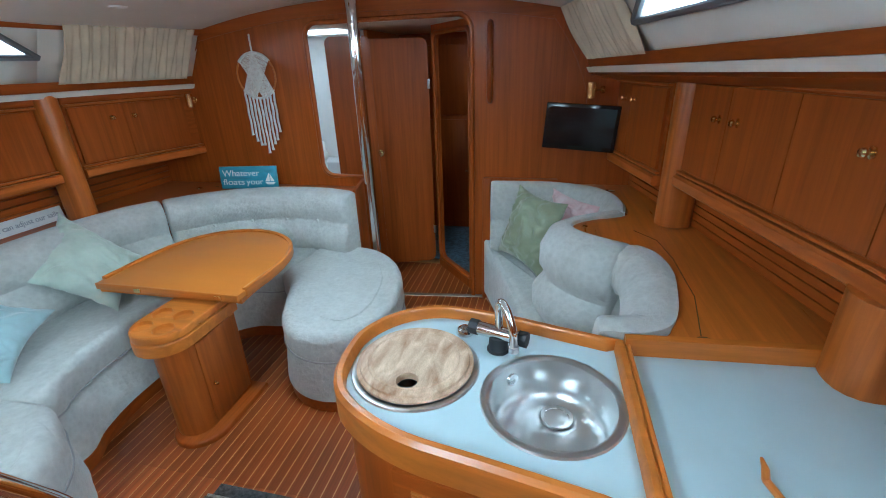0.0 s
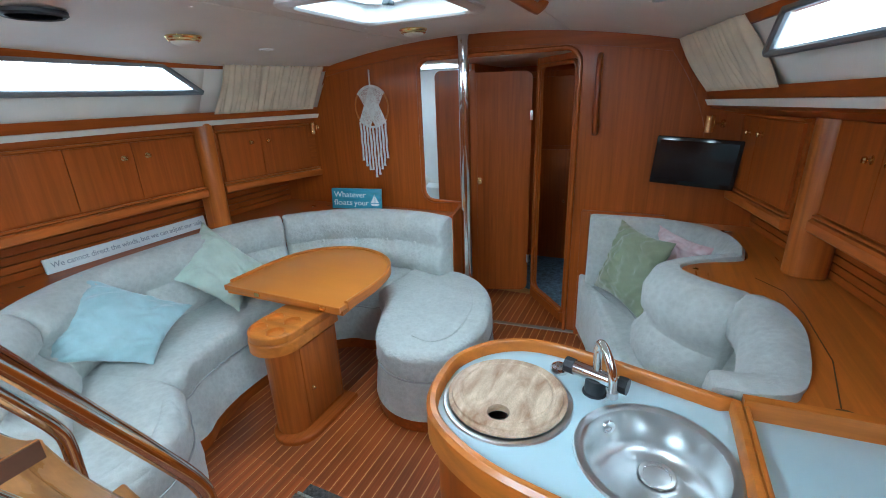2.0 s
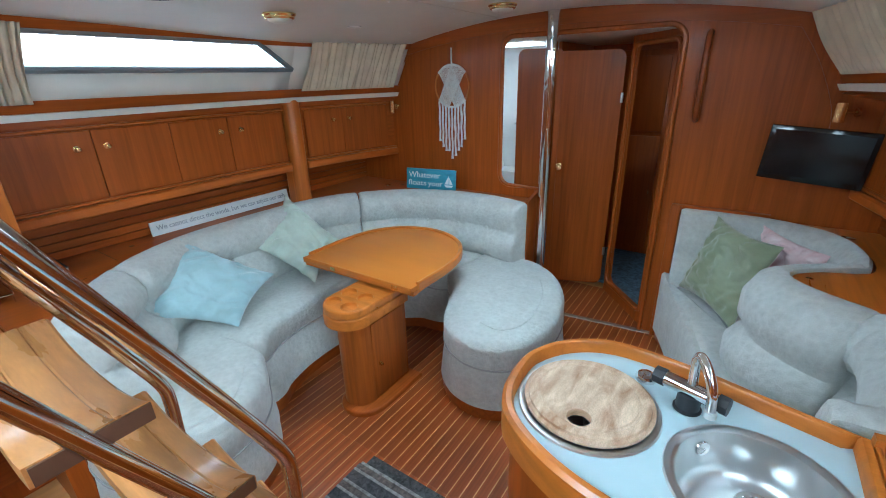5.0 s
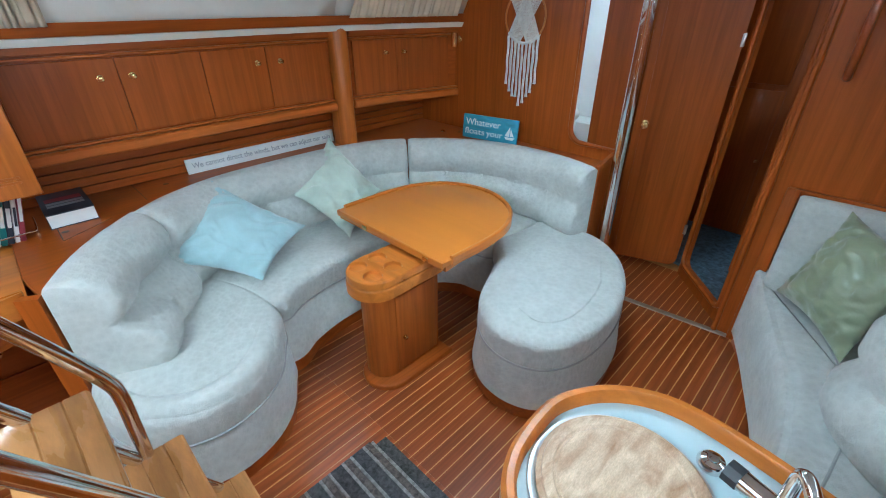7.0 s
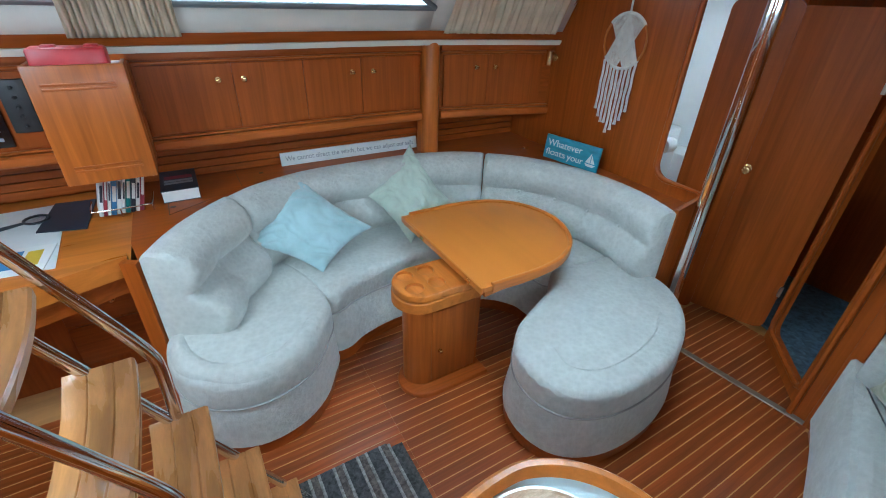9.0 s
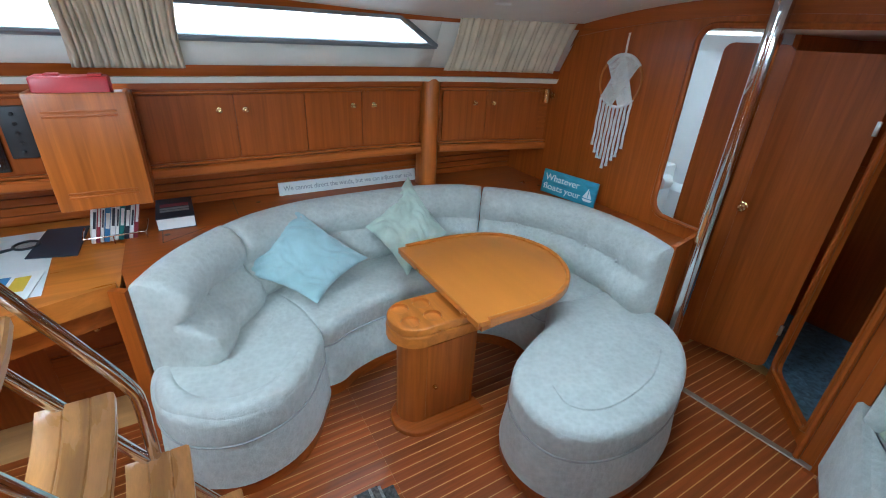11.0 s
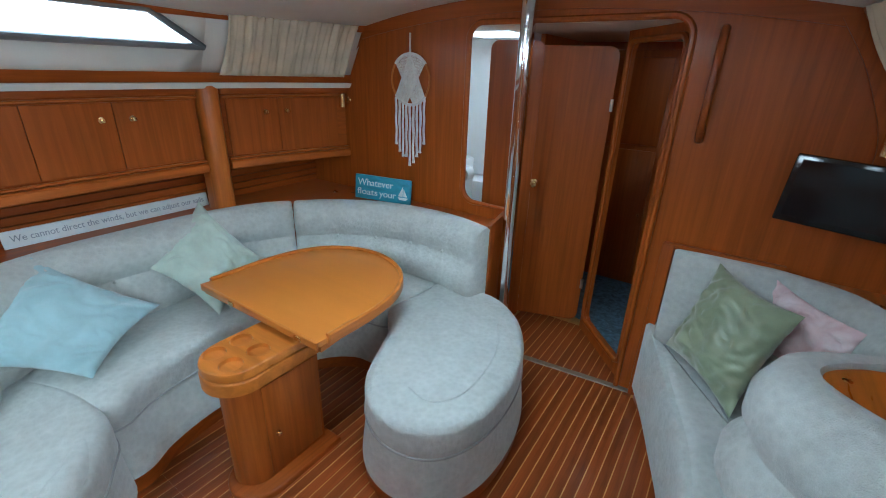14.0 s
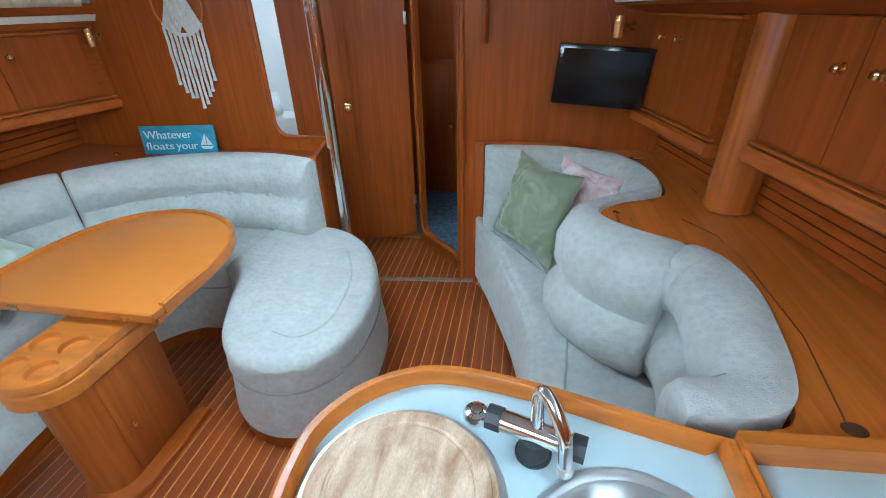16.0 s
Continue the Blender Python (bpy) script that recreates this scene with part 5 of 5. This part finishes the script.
tube(bm, [(0.637, YB - 0.002, 1.455), (0.637, YB - 0.022, 1.462), (0.637, YB - 0.040, 1.485), (0.637, YB - 0.042, 1.68), (0.637, YB - 0.040, 1.885), (0.637, YB - 0.022, 1.908), (0.637, YB - 0.002, 1.915)], 0.017, 12)
part("bar", bm, rail_v, rail)

tv = thing("television", "small black flat television on a wall bracket", "television", at=(1.22, 3.12, 1.29))
m = frame_of((1.214, 3.115, 1.296), (0.43, -0.02, -0.03), (0.03, -0.03, 1))
bm = bmesh.new()
box(bm, -0.22, 0.22, -0.14, 0.14, -0.02, 0.008, 0.006)
bm.transform(m)
part("case", bm, black, tv)
bm = bmesh.new()
box(bm, -0.198, 0.198, -0.112, 0.120, 0.0075, 0.0095)
bm.transform(m)
part("screen", bm, black, tv, "dark glossy screen", 0)
bm = bmesh.new()
box(bm, -0.06, 0.06, -0.05, 0.05, -0.075, -0.018, 0.004)
bm.transform(m)
part("bracket", bm, dark_plastic, tv)


def reading_light(at, dirn):
    ob = thing("reading_light", "small brass reading light on the bulkhead corner", "reading light", "reading lights", at=at)
    a = Vector(at)
    d = Vector(dirn)
    bm = bmesh.new()
    tube(bm, [a + Vector((0, 0, -0.045)), a + Vector((0, 0, 0.045))], 0.026, 18)
    part("shade", bm, brass, ob)
    bm = bmesh.new()
    tube(bm, [a, a + d * 0.07], 0.007, 8)
    part("arm", bm, brass, ob)
    bm = bmesh.new()
    lathe(bm, [(0.022, 0), (0.022, 0.012), (0.012, 0.016)], a + d * 0.078, 14, -d)
    part("wall_plate", bm, brass, ob)
    return ob


reading_light((-1.60, 3.125, 1.50), (-0.2, 0.98, 0))
reading_light((1.255, 3.10, 1.515), (0.95, 0.3, 0))

# dream catcher
dc = thing("dream_catcher", "white macrame dream catcher hanging on the bulkhead", "wall hanging", at=(-1.04, 3.18, 1.66))
yy = YB - 0.014
bm = bmesh.new()
tube(bm, [(-1.04 + 0.152 * math.cos(a), yy, 1.655 + 0.152 * math.sin(a)) for a in np.linspace(0, 2 * math.pi, 41)], 0.006, 8, False)
part("hoop", bm, honey_v, dc, "thin tan hoop")
for mid in (90, 270):
    bm = bmesh.new()
    tube(bm, [(-1.04 + 0.152 * math.cos(radians(a)), yy, 1.655 + 0.152 * math.sin(radians(a))) for a in np.linspace(mid - 52, mid + 52, 21)], 0.0095, 8)
    part("cord_wrapping", bm, macrame, dc, "white cord wrapped on the hoop")
bm = bmesh.new()
tube(bm, [(-1.04, yy, 1.807), (-1.042, yy, 1.86), (-1.04, yy, 1.925)], 0.006, 6)
part("hanging_cord", bm, macrame, dc)
for sgn in (-1, 1):
    for k in range(17):
        f = k / 16
        a0, a1 = radians(90 - sgn * 50 * (1 - f)), radians(270 - sgn * (10 + 40 * f))
        bm = bmesh.new()
        tube(bm, [(-1.04 + 0.15 * math.cos(a0), yy - 0.003 - 0.002 * sgn, 1.655 + 0.15 * math.sin(a0)), (-1.04 + 0.15 * math.cos(a1), yy - 0.003 - 0.002 * sgn, 1.655 + 0.15 * math.sin(a1))], 0.0027, 5)
        part("web_cord", bm, macrame, dc)
rnd = random.Random(5)
for k in range(9):
    x = -1.04 + (k - 4) * 0.029
    ln = 0.30 + 0.08 * (1 - abs(k - 4) / 4) + rnd.uniform(-0.02, 0.02)
    z0 = 1.655 - math.sqrt(max(0.002, 0.152 ** 2 - ((k - 4) * 0.026) ** 2))
    bm = bmesh.new()
    n = 14
    wob = rnd.uniform(0, 6)
    tube(bm, [(x + 0.002 * math.sin(wob + i), yy - 0.004, z0 - ln * i / n) for i in range(n + 1)], [0.009 if (k % 2 and 3 <= i <= 6) else 0.0075 for i in range(n)] + [0.011], 6)
    part("tassel", bm, macrame, dc)

# signs
sg_ = thing("blue_sign", "blue painted wooden sign with white lettering", "sign", at=(-1.16, 3.02, 0.95))
r = Vector((0.433, 0.074, 0))
mS = frame_of((-1.378, 2.985, 0.868), r, (-0.02, 0.12, 1))
bm = bmesh.new()
box(bm, 0, 0.44, 0, 0.165, -0.018, 0, 0.002)
bm.transform(mS)
part("board", bm, sign_blue, sg_)
lettering("Whatever", 0.066, mS @ Matrix.Translation((0.022, 0.094, 0.001)), sign_white, sg_, width=0.285)
lettering("floats", 0.062, mS @ Matrix.Translation((0.018, 0.030, 0.001)), sign_white, sg_, width=0.165)
lettering("your", 0.062, mS @ Matrix.Translation((0.200, 0.030, 0.001)), sign_white, sg_, width=0.130)
for pts in ([(0.345, 0.045), (0.425, 0.045), (0.41, 0.028), (0.36, 0.028)], [(0.382, 0.05), (0.382, 0.118), (0.347, 0.052)], [(0.388, 0.05), (0.388, 0.105), (0.418, 0.052)]):
    bm = bmesh.new()
    rings(bm, [[Vector((x, y, z)) for x, y in pts] for z in (0.0, 0.002)])
    bm.transform(mS)
    part("boat_motif", bm, sign_white, sg_, "white sailing boat shape", 0)
ws = thing("white_sign", "long white sign with grey lettering on the ledge", "sign", at=(-1.98, 1.75, 0.86))
mW = frame_of((-1.975, 1.262, 0.860), (0, 1, 0), (-0.15, 0, 1))
bm = bmesh.new()
box(bm, 0, 0.995, 0, 0.085, -0.016, 0, 0.002)
bm.transform(mW)
part("board", bm, sign_white, ws)
lettering("We cannot direct the winds, but we can adjust our sails", 0.046, mW @ Matrix.Translation((0.03, 0.030, 0.001)), sign_grey, ws, width=0.935)


# ---- deckhead fittings ----
def dome_light(x, y):
    z = ceil_z(x, y)
    ob = thing("ceiling_light", "round brass-rimmed ceiling light", "ceiling light", "ceiling lights", at=(x, y, z))
    bm = bmesh.new()
    lathe(bm, [(0.082, 0.0), (0.082, -0.006), (0.074, -0.014), (0.074, -0.020), (0.066, -0.026), (0.060, -0.024)], (x, y, z), 32)
    part("rim", bm, brass, ob)
    bm = bmesh.new()
    lathe(bm, [(0.062, -0.022), (0.055, -0.033), (0.035, -0.042), (0.001, -0.046)], (x, y, z), 32)
    part("glass", bm, lamp_glass, ob, "frosted glass dome")
    return ob


dome_light(-1.14, 1.77)
dome_light(-0.38, 2.71)


def downlight(x, y):
    z = ceil_z(x, y)
    ob = thing("downlight", "small round recessed ceiling light", "downlight", "small downlights", at=(x, y, z))
    bm = bmesh.new()
    lathe(bm, [(0.045, 0.0), (0.044, -0.006), (0.034, -0.008), (0.030, -0.003)], (x, y, z), 24)
    part("ring", bm, white_grp, ob)
    bm = bmesh.new()
    lathe(bm, [(0.031, -0.003), (0.001, -0.0025)], (x, y, z), 20)
    part("lens", bm, lamp_glass, ob)


downlight(-1.20, 2.35)
downlight(0.95, 2.16)
sp_ = thing("ceiling_speaker", "black round loudspeaker in the headliner", "loudspeaker", at=(-1.05, 1.14, 2.04))
z = ceil_z(-1.05, 1.14)
bm = bmesh.new()
lathe(bm, [(0.10, 0.0), (0.10, -0.012), (0.088, -0.020), (0.080, -0.016)], (-1.05, 1.14, z), 36)
part("rim", bm, dark_plastic, sp_)
bm = bmesh.new()
lathe(bm, [(0.082, -0.016), (0.05, -0.010), (0.001, -0.008)], (-1.05, 1.14, z), 30)
part("grille", bm, black, sp_)
bm = bmesh.new()
tube(bm, [(0.50, 2.24, ceil_z(0.5) - 0.002), (0.50, 2.20, ceil_z(0.5) - 0.02), (0.50, 2.12, ceil_z(0.5) - 0.045), (0.50, 1.2, ceil_z(0.5) - 0.05), (0.50, 0.2, ceil_z(0.5) - 0.05), (0.50, 0.12, ceil_z(0.5) - 0.002)], 0.02, 10)
solo("overhead_grab_rail", bm, teak_y, "long teak grab rail under the deckhead", "grab rail")


# ---- companionway ladder ----
lad = thing("companionway_ladder", "companionway steps with pale wooden treads and steel rails", "ladder", at=(0, 0.5, 0))
for z, yf in ((1.49, 0.28), (1.23, 0.39), (0.96, 0.51), (0.70, 0.63), (0.43, 0.735), (0.17, 0.83)):
    bm = bmesh.new()
    loops = []
    for i in range(13):
        s = -1 + 2 * i / 12
        x = -0.01 + 0.23 * s
        lift = 0.045 * abs(s) ** 2.5
        loops.append([Vector((x, y, zz + z + lift)) for y, zz in ((yf - 0.155, -0.035), (yf - 0.005, -0.035), (yf, -0.028), (yf, -0.006), (yf - 0.006, 0.0), (yf - 0.045, 0.0), (yf - 0.048, -0.003), (yf - 0.051, 0.0), (yf - 0.10, 0.0), (yf - 0.103, -0.003), (yf - 0.106, 0.0), (yf - 0.155, 0.0))])
    rings(bm, loops)
    tr = part("tread", bm, step_wood, lad, smooth=30)
    bm = bmesh.new()
    box(bm, 0.2202, 0.224, yf - 0.150, yf - 0.004, z + 0.045 - 0.033, z + 0.045 - 0.003)
    part("end_grain", bm, end_grain, tr, "dark end grain")
for sx in (-1, 1):
    x = -0.01 + sx * 0.232
    bm = bmesh.new()
    dy = 0.0 if sx < 0 else 0.03
    tube(bm, [(x, 0.04 + dy, 1.75), (x, 0.342 + dy, 1.115), (x, 0.674 + dy, 0.43), (x, 0.86 + dy, 0.03)], 0.0165, 12)
    part("stringer", bm, chrome, lad, "polished steel stringer")
    bm = bmesh.new()
    tube(bm, curve([(x, 0.10 + dy, 1.93), (x, 0.24 + dy, 1.63), (x, 0.37 + dy, 1.37), (x, 0.50 + dy, 1.10), (x, 0.545 + dy, 0.995), (x, 0.553 + dy, 0.94), (x, 0.55 + dy, 0.85), (x, 0.545 + dy, 0.72)], 6), 0.0165, 12)
    part("handrail", bm, chrome, lad, "polished steel handrail")
bm = bmesh.new()
box(bm, -0.24, 0.24, -0.93, 0.10, 0.0, 1.20, 0.01)
solo("engine_box", bm, honey_v, "teak engine casing behind the steps", "engine casing")


# ---- chart table ----
nav = thing("chart_table", "teak chart table with a raised front edge", "desk", at=(-1.6, 0.1, 0))
ol = [(-1.13, 0.435), (-0.98, 0.02), (-0.98, -0.90), (-2.08, -0.90), (-2.08, 0.435)]
bm = bmesh.new()
rings(bm, [[Vector((x, y, z)) for x, y in ol] for z in (0.80, 0.835)])
part("top", bm, honey_y, nav, smooth=0)
bm = bmesh.new()
rings(bm, [[Vector((x + o, y, z)) for o, z in ((-0.012, 0.78), (0.016, 0.78), (0.016, 0.872), (-0.012, 0.872))] for x, y in ((-1.125, 0.43), (-0.98, 0.02), (-0.98, -0.9))])
part("fiddle", bm, honey_y, nav, "raised honey teak front edge")
bm = bmesh.new()
rings(bm, [[Vector((x + o, y, z)) for o, z in ((-0.02, 0.68), (0.0, 0.68), (0.0, 0.80), (-0.02, 0.80))] for x, y in ((-1.15, 0.42), (-1.0, 0.02), (-1.0, -0.9))])
part("apron", bm, teak_y, nav)
bm = bmesh.new()
box(bm, -2.05, -1.50, -0.9, 0.43, 0.0, 0.79)
part("cabinet", bm, teak_v, nav, smooth=0)
bm = bmesh.new()
box(bm, -1.50, -1.485, 0.02, 0.40, 0.36, 0.56, 0.003)
d = part("drawer", bm, teak_y, nav)
knob(d, (-1.485, 0.24, 0.47), (1, 0, 0), 0.014)
bm = bmesh.new()
box(bm, -1.50, -1.485, 0.02, 0.40, 0.10, 0.34, 0.003)
part("lower_drawer", bm, teak_y, nav)
bm = bmesh.new()
box(bm, -1.50, -1.10, 0.405, 0.432, 0.0, 0.79)
part("side_panel", bm, teak_v, nav, smooth=0)

# instrument panel in the aft locker
ip = thing("instrument_panel", "black switch and radio panel set in the locker", "instrument panel", at=(-1.78, 0.05, 1.35))
bm = bmesh.new()
box(bm, -1.795, -1.772, -0.50, 0.08, 1.20, 1.50, 0.004)
part("panel", bm, black, ip)
bm = bmesh.new()
box(bm, -1.795, -1.770, 0.10, 0.20, 1.26, 1.49, 0.004)
part("radio", bm, dark_plastic, ip, "dark radio set")
for i in range(5):
    bm = bmesh.new()
    lathe(bm, [(0.008, 0), (0.008, 0.012), (0.004, 0.015)], (-1.770, 0.15, 1.29 + i * 0.042), 10, (1, 0, 0))
    part("dial", bm, dark_plastic, ip)
for i in range(6):
    bm = bmesh.new()
    box(bm, -1.773, -1.768, -0.02, 0.05, 1.23 + i * 0.042, 1.245 + i * 0.042)
    part("switch_row", bm, sign_grey, ip, smooth=0)

# hinged box with red tray
wb = thing("chart_box", "honey teak open-topped box on the hull side", "wall box", at=(-1.5, 0.42, 1.1))
mB = frame_of((-1.44, 0.27, 1.09), (-0.0, 0.34, 0), (0.0, -0.0, 1))
bm = bmesh.new()
box(bm, 0.0, 0.34, 0.0, 0.49, -0.016, 0.0, 0.005)
bm.transform(mB)
part("front", bm, pillar_teak, wb)
for x0, x1 in ((0.0, 0.016), (0.324, 0.34)):
    bm = bmesh.new()
    box(bm, x0, x1, 0.0, 0.49, -0.16, -0.017, 0.003)
    bm.transform(mB)
    part("side", bm, pillar_teak, wb)
bm = bmesh.new()
box(bm, 0.016, 0.324, 0.0, 0.016, -0.16, -0.017, 0.003)
bm.transform(mB)
part("bottom", bm, pillar_teak, wb)
bm = bmesh.new()
box(bm, 0.0, 0.34, 0.0, 0.46, -0.37, -0.161, 0.003)
bm.transform(mB)
part("back", bm, teak_v, wb)
for yy_ in (0.055, 0.395):
    for k in (0, 0.018):
        bm = bmesh.new()
        box(bm, 0.045, 0.295, yy_ + k, yy_ + k + 0.010, 0.0, 0.005, 0.002)
        bm.transform(mB)
        part("bead", bm, rail_teak, wb)
red = thing("red_tray", "red plastic case resting in the wooden box", "plastic case", at=(-1.52, 0.42, 1.56))
bm = bmesh.new()
box(bm, 0.03, 0.29, 0.40, 0.55, -0.14, -0.03, 0.014)
bm.transform(mB)
part("case", bm, red_plastic, red)
for u in (0.08, 0.22):
    bm = bmesh.new()
    box(bm, u, u + 0.05, 0.535, 0.558, -0.10, -0.05, 0.005)
    bm.transform(mB)
    part("grip", bm, red_plastic, red)

# books and papers
rnd = random.Random(9)
covers = [paper, maroon_cover, paper, blue_cover, paper, paper, teal_cover, navy, paper, maroon_cover]
y = 0.30
for i in range(10):
    w = rnd.uniform(0.014, 0.024)
    h = rnd.uniform(0.20, 0.255)
    tilt = Matrix.Translation((-1.62, y, 0.86)) @ Matrix.Rotation(radians(-15), 4, 'X') @ Matrix.Rotation(radians(8), 4, 'Z')
    bk_ = thing("book", "upright book in a row on the chart table", "book", "row of books", at=(-1.62, y, 0.86))
    bm = bmesh.new()
    box(bm, -0.15, 0.0, 0.001, w - 0.001, 0.0, h, 0.002)
    bm.transform(tilt)
    part("cover", bm, covers[i], bk_)
    bm = bmesh.new()
    box(bm, -0.153, -0.01, 0.003, w - 0.003, 0.004, h + 0.001)
    bm.transform(tilt)
    part("page_block", bm, paper, bk_, smooth=0)
    bm = bmesh.new()
    box(bm, -0.001, 0.0012, 0.004, w - 0.004, h * 0.35, h * 0.75)
    bm.transform(tilt)
    part("spine_print", bm, navy if covers[i] is paper else paper, bk_, smooth=0)
    y += w + 0.001
bm = bmesh.new()
tube(bm, curve([(-1.74, 0.27, 0.90), (-1.60, 0.28, 0.90), (-1.585, 0.31, 0.90), (-1.585, 0.50, 0.90), (-1.60, 0.535, 0.90), (-1.76, 0.54, 0.90)], 5), 0.004, 8)
tube(bm, [(-1.585, 0.40, 0.90), (-1.57, 0.40, 0.862)], 0.003, 6)
tube(bm, [(-1.60, 0.535, 0.90), (-1.60, 0.535, 0.859)], 0.003, 6)
solo("book_rail", bm, chrome, "thin chrome rail holding the books", "book rail")
for nm, b, mt, lab, zz in (("large_book", (-1.98, -1.66, 0.58, 0.76), navy, "thick dark almanac lying on the ledge", 0.859),):
    ob = thing(nm, lab, "book", at=(-1.8, 0.67, zz))
    bm = bmesh.new()
    box(bm, b[0] + 0.004, b[1] - 0.002, b[2] + 0.003, b[3] - 0.003, zz + 0.004, zz + 0.062)
    part("page_block", bm, paper, ob, smooth=0)
    bm = bmesh.new()
    box(bm, b[0], b[1], b[2], b[3], zz + 0.062, zz + 0.067, 0.001)
    part("cover", bm, mt, ob)
    bm = bmesh.new()
    box(bm, b[0], b[1], b[2], b[3], zz, zz + 0.004, 0.001)
    part("back_cover", bm, mt, ob)
    for i, (s, t) in enumerate(((0.3, 0.05), (0.5, 0.03), (0.62, 0.03))):
        bm = bmesh.new()
        box(bm, b[0] + 0.32 * s, b[0] + 0.32 * s + t, b[2] + 0.02, b[3] - 0.02, zz + 0.067, zz + 0.0676)
        part("cover_print", bm, sign_grey if i else maroon_cover, ob, smooth=0)


def sheet(name, pts, z, mat, label, cat, t=0.003):
    bm = bmesh.new()
    rings(bm, [[Vector((x, y, zz)) for x, y in pts] for zz in (z, z + t)])
    return solo(name, bm, mat, label, cat, smooth=0)


sheet("chart", [(-1.92, -0.35), (-1.25, -0.28), (-1.20, 0.17), (-1.95, 0.13)], 0.8355, sign_white, "pale nautical chart on the chart table", "chart", 0.002)
sheet("folder", [(-1.95, 0.08), (-1.60, 0.05), (-1.55, 0.25), (-1.93, 0.26)], 0.838, navy, "dark folder on the chart table", "folder", 0.006)
br = sheet("brochure", [(-1.46, -0.12), (-1.22, -0.15), (-1.19, 0.13), (-1.44, 0.15)], 0.838, paper, "printed brochure with blue and yellow pictures", "brochure", 0.004)
for pts, mt in (([(-1.42, -0.02), (-1.26, -0.04), (-1.255, 0.03), (-1.415, 0.04)], blue_cover), ([(-1.40, 0.055), (-1.27, 0.045), (-1.26, 0.105), (-1.40, 0.11)], yellow_print)):
    bm = bmesh.new()
    rings(bm, [[Vector((x, y, zz)) for x, y in pts] for zz in (0.842, 0.8426)])
    part("picture", bm, mt, br, smooth=0)
mg = thing("magnifying_glass", "black magnifying glass on the chart", "magnifier", at=(-1.75, -0.05, 0.84))
bm = bmesh.new()
tube(bm, [(-1.76 + 0.05 * math.cos(a), 0.03 + 0.05 * math.sin(a), 0.845) for a in np.linspace(0, 2 * math.pi, 25)], 0.006, 8, False)
part("rim", bm, dark_plastic, mg)
bm = bmesh.new()
lathe(bm, [(0.046, 0.841), (0.0001, 0.8435)], (-1.76, 0.03, 0), 24)
part("lens", bm, glass, mg)
bm = bmesh.new()
tube(bm, [(-1.735, -0.015, 0.845), (-1.68, -0.13, 0.847)], [0.006, 0.010], 8)
part("handle", bm, dark_plastic, mg)

# keys or fittings left on the two ledges
for x, y, z in ((-1.60, 3.00, 0.8585), (1.40, 3.02, 0.9155)):
    ob = thing("ledge_catch", "small chrome catch lying on the ledge", "catch", "ledge catches", at=(x, y, z))
    bm = bmesh.new()
    lathe(bm, [(0.016, 0), (0.015, 0.008), (0.008, 0.014), (0.002, 0.015)], (x, y, z), 14)
    part("boss", bm, chrome, ob)
    bm = bmesh.new()
    tube(bm, [(x, y, z + 0.008), (x + 0.045, y - 0.012, z + 0.010)], 0.006, 8)
    part("lever", bm, chrome, ob)

# rug on the sole
rug = thing("floor_mat", "grey striped floor mat on the teak sole", "rug", at=(0.0, 1.0, 0.002))
v, i = 0.0, 0
while v < 0.62:
    w = (0.055, 0.013, 0.030, 0.013)[i % 4]
    v1 = min(v + w, 0.62)
    cut = 0.03 if i == 0 else (0.008 if i == 1 else 0.0)
    bm = bmesh.new()
    box(bm, -0.345 + cut, 0.28 - cut, 1.318 - v1, 1.318 - v, 0.001, 0.010 + 0.002 * (i % 2), 0.003)
    part("stripe", bm, (rug_dark, rug_light, rug_brown, rug_light)[i % 4], rug)
    v = v1
    i += 1
